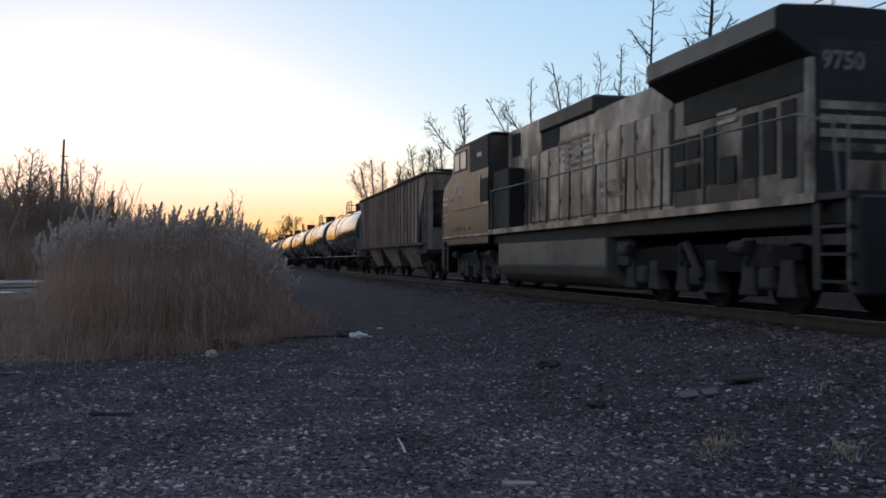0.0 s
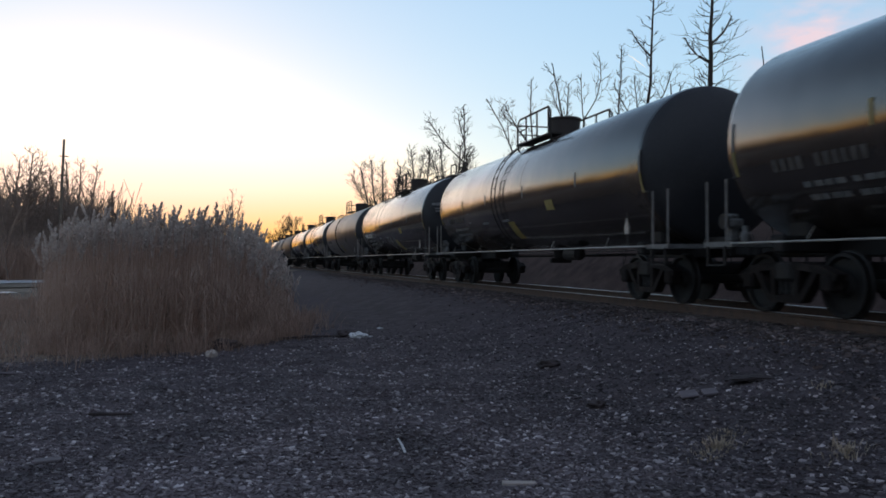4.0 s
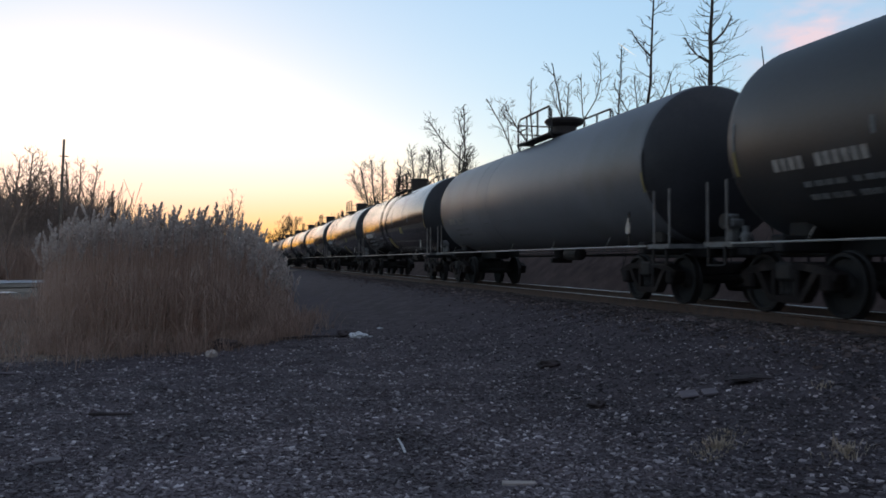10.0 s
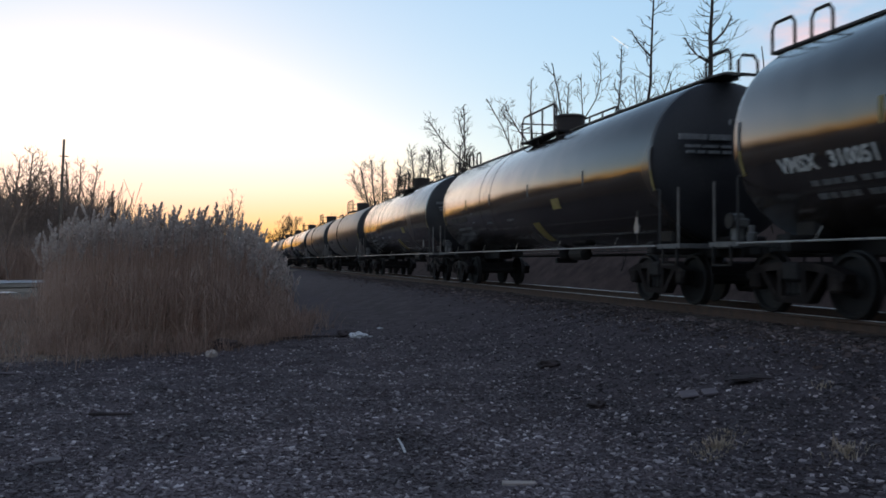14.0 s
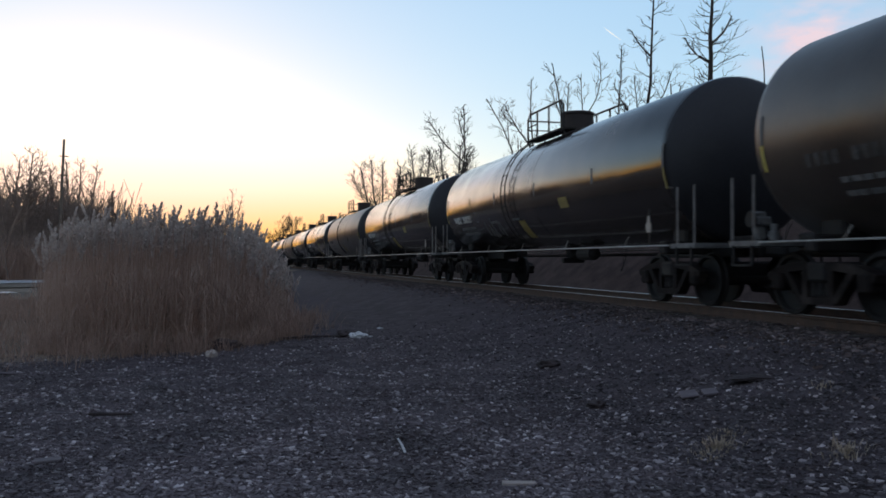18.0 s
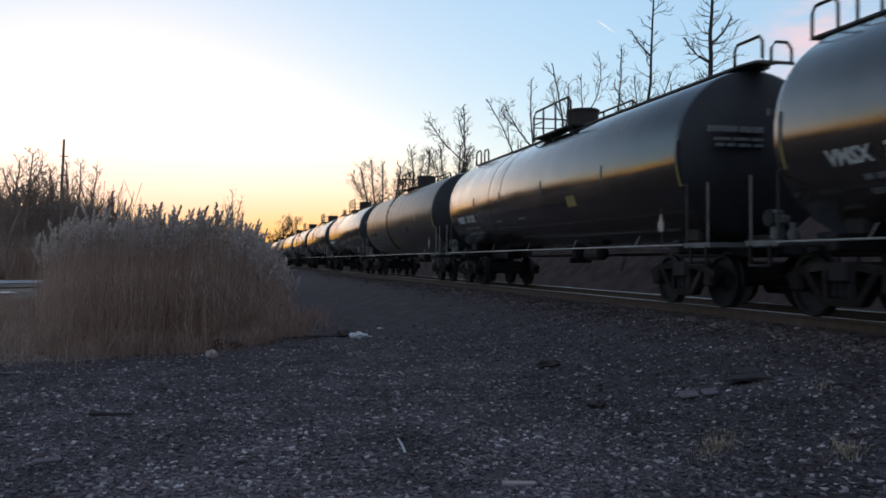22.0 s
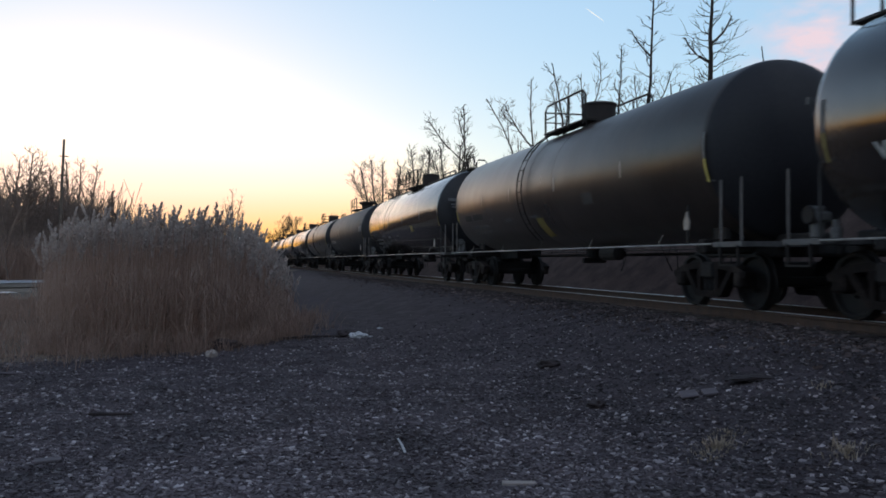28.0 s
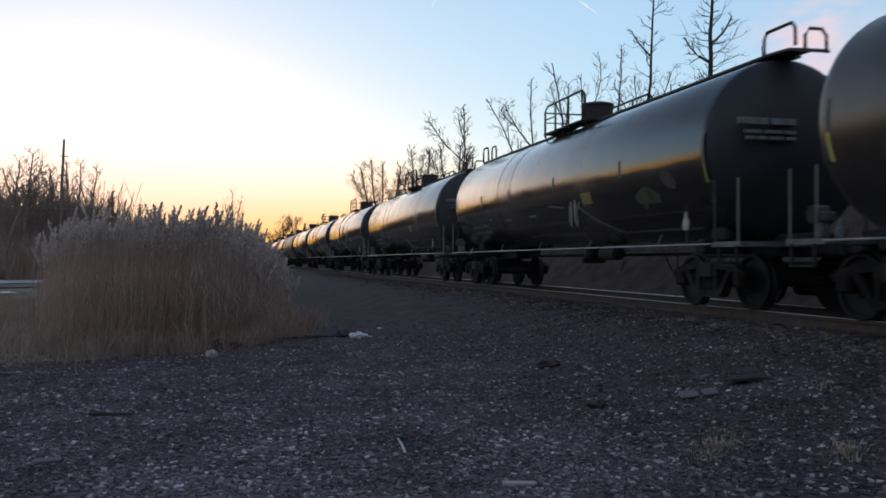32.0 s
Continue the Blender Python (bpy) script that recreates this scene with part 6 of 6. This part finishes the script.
# ---- loose stones ----
def build_stones(name, label, material, count, pick, seed, small=0.010, large=0.036):
    """Crushed stone, too much to count: each a rough eight-cornered lump half sunk in the ground."""
    r = np.random.default_rng(seed)
    xs, ys = pick(r, count)
    zs = np.array([ground_height(float(a), float(b)) for a, b in zip(xs, ys)])
    n = len(xs)
    corner = np.array([[a, b, c] for c in (-1, 1) for b in (-1, 1) for a in (-1, 1)], float)
    size = small + (large - small) * r.random(n) ** 2.2
    shape = corner[None] * (0.55 + 0.75 * r.random((n, 8, 1))) * (0.6 + 0.6 * r.random((n, 1, 3))) * np.array([1, 1, 0.5])
    shape += 0.25 * r.standard_normal((n, 8, 3))
    a = r.random(n) * math.tau
    rot = np.zeros((n, 3, 3))
    rot[:, 0, 0], rot[:, 0, 1], rot[:, 1, 0], rot[:, 1, 1], rot[:, 2, 2] = np.cos(a), -np.sin(a), np.sin(a), np.cos(a), 1
    v = np.einsum("nij,nkj->nki", rot, shape) * size[:, None, None] * 0.6
    v += np.stack([xs, ys, zs + size * 0.12], 1)[:, None, :]
    quad = np.array([[0, 2, 3, 1], [4, 5, 7, 6], [0, 1, 5, 4], [1, 3, 7, 5], [3, 2, 6, 7], [2, 0, 4, 6]])
    f = (quad[None] + 8 * np.arange(n)[:, None, None]).reshape(-1, 4)
    ob = mesh_object(name, v.reshape(-1, 3).tolist(), f.tolist(), material, None, label)
    return tagged(ob, "", "gravel", "", "stuff")


def yard(r, count):
    d = 3.6 * (16 / 3.6) ** (r.random(count) ** 1.25) * np.exp(abs(r.normal(0, 0.16, count)))
    b = np.radians(r.uniform(-17, 46, count))
    xs, ys = d * np.sin(b), d * np.cos(b)
    keep = (xs < TRACK_X - 1.6) & ~((ys > 14.6 + np.maximum(0, xs + 0.4) ** 1.4 * 1.25) & (xs < 2.0))
    xs, ys = xs[keep], ys[keep]
    # stones past this wavy line get the darker tone
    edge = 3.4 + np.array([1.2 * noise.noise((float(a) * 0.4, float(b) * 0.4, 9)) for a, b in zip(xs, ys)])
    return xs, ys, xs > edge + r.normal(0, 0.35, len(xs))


def paler_yard(r, count):
    xs, ys, darker = yard(r, count)
    return xs[~darker], ys[~darker]


def darker_yard(r, count):
    xs, ys, darker = yard(r, count)
    return xs[darker], ys[darker]


def around(r, count):
    d, b = 9 * np.sqrt(r.random(count)), r.random(count) * math.tau
    xs, ys = d * np.sin(b), d * np.cos(b)
    keep = (xs < TRACK_X - 1.6) & ((d < 3.6) | (b > radians(46)) & (b < radians(343)))
    return xs[keep], ys[keep]


def bed(r, count):
    ys = 3 + 60 * r.random(count) ** 1.7
    xs = TRACK_X - 1.6 + np.where(r.random(count) < 0.8, r.uniform(-0.7, 3.4, count), -abs(r.normal(0, 0.6, count)))
    return xs, ys


build_stones("gravel_stones", "loose grey crushed stone over the yard", "stones", 100000, paler_yard, 31)
build_stones("shoulder_stones", "darker crushed stone on the slope below the track", "shoulder", 100000, darker_yard, 31)
build_stones("yard_stones", "loose grey crushed stone behind the outlook", "stones", 32000, around, 33)
build_stones("ballast_stones", "rust-stained ballast stones along the track", "ballast", 24000, bed, 32, 0.03, 0.065)

for k in range(170):
    bm = bmesh.new() if k == 0 else None
    if bm:
        box(bm, -1.3, 1.3, -0.11, 0.11, -0.18, 0, 0.015)
        tie = part("tie", bm, "tie", track, "dark creosoted wooden tie")
        first_tie = tie
    else:
        tie = new("tie", first_tie.data)
        tie.parent = track
    tie.matrix_basis = pose(TRACK_X + 0.02 * math.sin(k * 7.3), 2.0 + k * 0.52, RAIL_Z - 0.155, 0, 0, 1.2 * math.sin(k * 3.1))


# ---- litter and scraps on the gravel ----
def lump(name, label, category, x, y, size, mat, seed, flat=1.0, rough=0.35, sub=3):
    rng = random.Random(seed)
    bm = bmesh.new()
    bmesh.ops.create_icosphere(bm, subdivisions=sub, radius=1)
    off = Vector((rng.uniform(0, 50), rng.uniform(0, 50), 0))
    for v in bm.verts:
        k = 1 + rough * noise.noise(v.co * 1.8 + off) + rough * 0.6 * noise.noise(v.co * 4.5 + off)
        v.co = Vector((v.co.x * size[0] * k, v.co.y * size[1] * k, v.co.z * size[2] * k * flat))
    ob = part(name, bm, mat, None, label)
    ob.matrix_basis = pose(x, y, ground_height(x, y) + size[2] * flat * 0.5, 0, 0, rng.uniform(-30, 30))
    return tagged(ob, "", category)


lump("white_stone", "rounded white stone at the edge of the reeds", "stone", -0.236, 13.9, (0.09, 0.08, 0.075), "chip", 1)
lump("plastic_litter", "crumpled white plastic litter on the gravel", "litter", 2.44, 16.5, (0.16, 0.11, 0.06), "litter", 2, 1.0, 0.9)
lump("plastic_litter", "small scrap of white plastic", "litter", 3.3, 18.8, (0.06, 0.04, 0.02), "litter", 3, 1.0, 0.9)
lump("plastic_litter", "thin strip of white plastic", "litter", 2.66, 16.55, (0.08, 0.025, 0.015), "litter", 9, 1.0, 0.9)
lump("dark_clod", "dark clod of soil on the gravel", "clod", 4.19, 10.84, (0.16, 0.13, 0.07), "soil", 4)
lump("dark_clod", "dark clod of soil on the gravel", "clod", 3.64, 8.07, (0.10, 0.09, 0.05), "soil", 5)
lump("dark_clod", "flat dark patch of damp soil", "clod", 5.25, 7.75, (0.3, 0.16, 0.03), "soil", 6)
lump("dark_clod", "dark clod beside the litter", "clod", 2.25, 16.7, (0.22, 0.15, 0.10), "soil", 7)
lump("dark_clod", "dark clod at the foot of the reeds", "clod", -0.05, 15.0, (0.3, 0.15, 0.1), "soil", 8)
for nm, lab, pa, pb, r, mat in (("dark_stick", "dark broken stick lying on gravel", (-1.29, 8.88), (-0.88, 8.78), 0.016, "soil"), ("dark_stick", "thin dark branch reaching out of the reeds", (0.9, 16.3), (2.2, 16.8), 0.02, "soil"), ("pale_stick", "pale dry stick lying on gravel", (-2.95, 12.25), (-2.6, 12.15), 0.018, "slab"), ("pale_stick", "thin pale dry stick lying on gravel", (-1.75, 9.1), (-1.45, 9.0), 0.008, "slab")):
    bm = bmesh.new()
    mid = ((pa[0] + pb[0]) / 2 + 0.02, (pa[1] + pb[1]) / 2 - 0.03)
    tube(bm, [(q[0], q[1], ground_height(*q) + r * 1.6) for q in (pa, mid, pb)], [r, r * 1.1, r * 0.6], 7)
    tagged(part(nm, bm, mat, None, lab), "", "stick")
bm = bmesh.new()
z = ground_height(1.33, 6.58)
tube(bm, [(1.345, 6.54, z), (1.33, 6.58, z + 0.05), (1.30, 6.62, z + 0.10)], [0.012, 0.011, 0.007], 6)
tagged(part("straw_stub", bm, "litter", None, "short pale straw sticking up from gravel"), "", "straw")
for x, y, sx, sy, rz, lab in ((1.9, 5.45, 0.24, 0.07, -6, "flat pale splinter of wood"), (4.5, 7.76, 0.18, 0.38, -26, "flat grey slab of concrete"), (4.68, 7.67, 0.15, 0.34, -26, "flat grey slab of concrete"), (-1.29, 6.89, 0.2, 0.12, 5, "flat grey stone slab")):
    bm = bmesh.new()
    box(bm, -sx / 2, sx / 2, -sy / 2, sy / 2, 0, 0.022, 0.006)
    for v in bm.verts:
        v.co += Vector((0.02 * noise.noise(v.co * 9), 0.02 * noise.noise(v.co * 7 + Vector((3, 0, 0))), 0))
    ob = part("wood_splinter" if "wood" in lab else "stone_slab", bm, "chip" if "wood" in lab else "slab", None, lab)
    tilt = math.degrees(math.atan((ground_height(x + 0.1, y) - ground_height(x - 0.1, y)) / 0.2))
    ob.matrix_basis = pose(x, y, ground_height(x, y) + 0.005, 0, -tilt, rz)
    tagged(ob, "", "slab")


def build_sheet(name, label, category, cx, cy, rx, ry, mat, lift, seed):
    """A flat patch with a ragged rim, lying just above the ground."""
    verts, faces = [(cx, cy, ground_height(cx, cy) + lift)], []
    for k in range(40):
        a = k * math.tau / 40
        q = 1 + 0.45 * noise.noise((math.cos(a) * 2 + seed, math.sin(a) * 2, 0))
        x, y = cx + math.cos(a) * rx * q, cy + math.sin(a) * ry * q
        verts.append((x, y, ground_height(x, y) + lift))
        faces.append((0, k + 1, (k + 1) % 40 + 1))
    return tagged(mesh_object(name, verts, faces, mat, None, label), "", category, "", "structure")


build_sheet("marsh_floor", "brown dead marsh grass beyond the reeds", "marsh", -34, 75, 36, 58, "marsh", 0.06, 3)
build_sheet("ice_patch", "pale frozen puddle in the marsh", "ice", -14.6, 62, 4.0, 5.0, "ice", 0.10, 1)
build_sheet("ice_patch", "pale frozen puddle in the marsh", "ice", -10.2, 41, 1.1, 1.0, "ice", 0.10, 7)

# ---- pole, ice ----
pole = root("utility_pole", "weathered wooden utility pole rising from the thicket", "pole", m=Matrix.Translation(bearing(-10.08, 75)))
bm = bmesh.new()
tube(bm, [(0, 0, -0.3), (0.2, 0, 5.5), (0.42, 0, 11.2)], [0.14, 0.12, 0.09], 9)
part("mast", bm, "pole", pole)
for z in (9.8, 8.3):
    bm = bmesh.new()
    box(bm, 0.1, 0.75, -0.05, 0.05, z, z + 0.08, 0.01)
    part("crossarm", bm, "pole", pole)


# ---- contrails far off in the sky ----
glow = bpy.data.materials.new("sunlit_contrail")
glow.use_nodes = True
gn, gl = glow.node_tree.nodes, glow.node_tree.links
gn.clear()
em, go = gn.new("ShaderNodeEmission"), gn.new("ShaderNodeOutputMaterial")
em.inputs[0].default_value, em.inputs[1].default_value = (1.0, 0.95, 0.92, 1), 1.0
gl.new(em.outputs[0], go.inputs[0])


def sky_place(right, up, depth=3000.0):
    """A point far off in the sky, by its slope to the right of and above the yard's main outlook."""
    return CAM_POSE @ Vector((right * depth, up * depth, -depth))


def build_contrail(label, a, b, wide):
    pa, pb = sky_place(*a), sky_place(*b)
    mid = (pa + pb) / 2
    bm = bmesh.new()
    tube(bm, [pa - mid, (pa - mid) * 0.3, pb - mid], [0.3, wide, wide * 0.35], 6)
    ob = part("contrail", bm, glow, None, label)
    tagged(ob, "", "contrail")
    ob.matrix_basis = Matrix.Translation(mid)
    return ob, mid


trail_a, mid_a = build_contrail("short white contrail high in the sky", (0.1732, 0.2744), (0.1940, 0.2592), 1.9)
trail_b, mid_b = build_contrail("short white contrail near the top of the sky", (-0.0092, 0.2896), (-0.0136, 0.2823), 1.6)

# ---- movement ----
def motions():
    stock = [(c, y) for c, y in zip(cars, START_Y)] + [(hopper, 40.05), (loco, 18.9)]
    for thing, y in stock:
        walk(thing, [(t, pose(TRACK_X, y - SPEED * t, RAIL_Z)) for t in (0.0, 16.0, 32.0)])
    walk(trail_a, [(t, Matrix.Translation(mid_a + CAM_POSE.to_3x3() @ Vector((-0.00205, 0.00225, 0)) * 3000 * (t - 25))) for t in (0.0, 32.0)])
    walk(trail_b, [(t, Matrix.Translation(mid_b + CAM_POSE.to_3x3() @ Vector((-0.0007, -0.0018, 0)) * 3000 * (t - 32))) for t in (0.0, 32.0)])
    spun = {}
    for thing, y in stock:
        for w in thing.children_recursive:
            if not w.name.startswith("wheelset"):
                continue
            r = 0.52 if thing is loco else WHEEL_R
            if r not in spun:
                step = math.degrees(SPEED / FPS / r)
                walk(w, [(k / FPS, pose(0, 0, 0, (step * k) % 360)) for k in range(int(32 * FPS) + 1)])
                spun[r] = w
            else:
                w.rotation_mode = "QUATERNION"
                keys = w.animation_data_create()
                keys.action = spun[r].animation_data.action
                keys.action_slot = spun[r].animation_data.action_slot


motions()
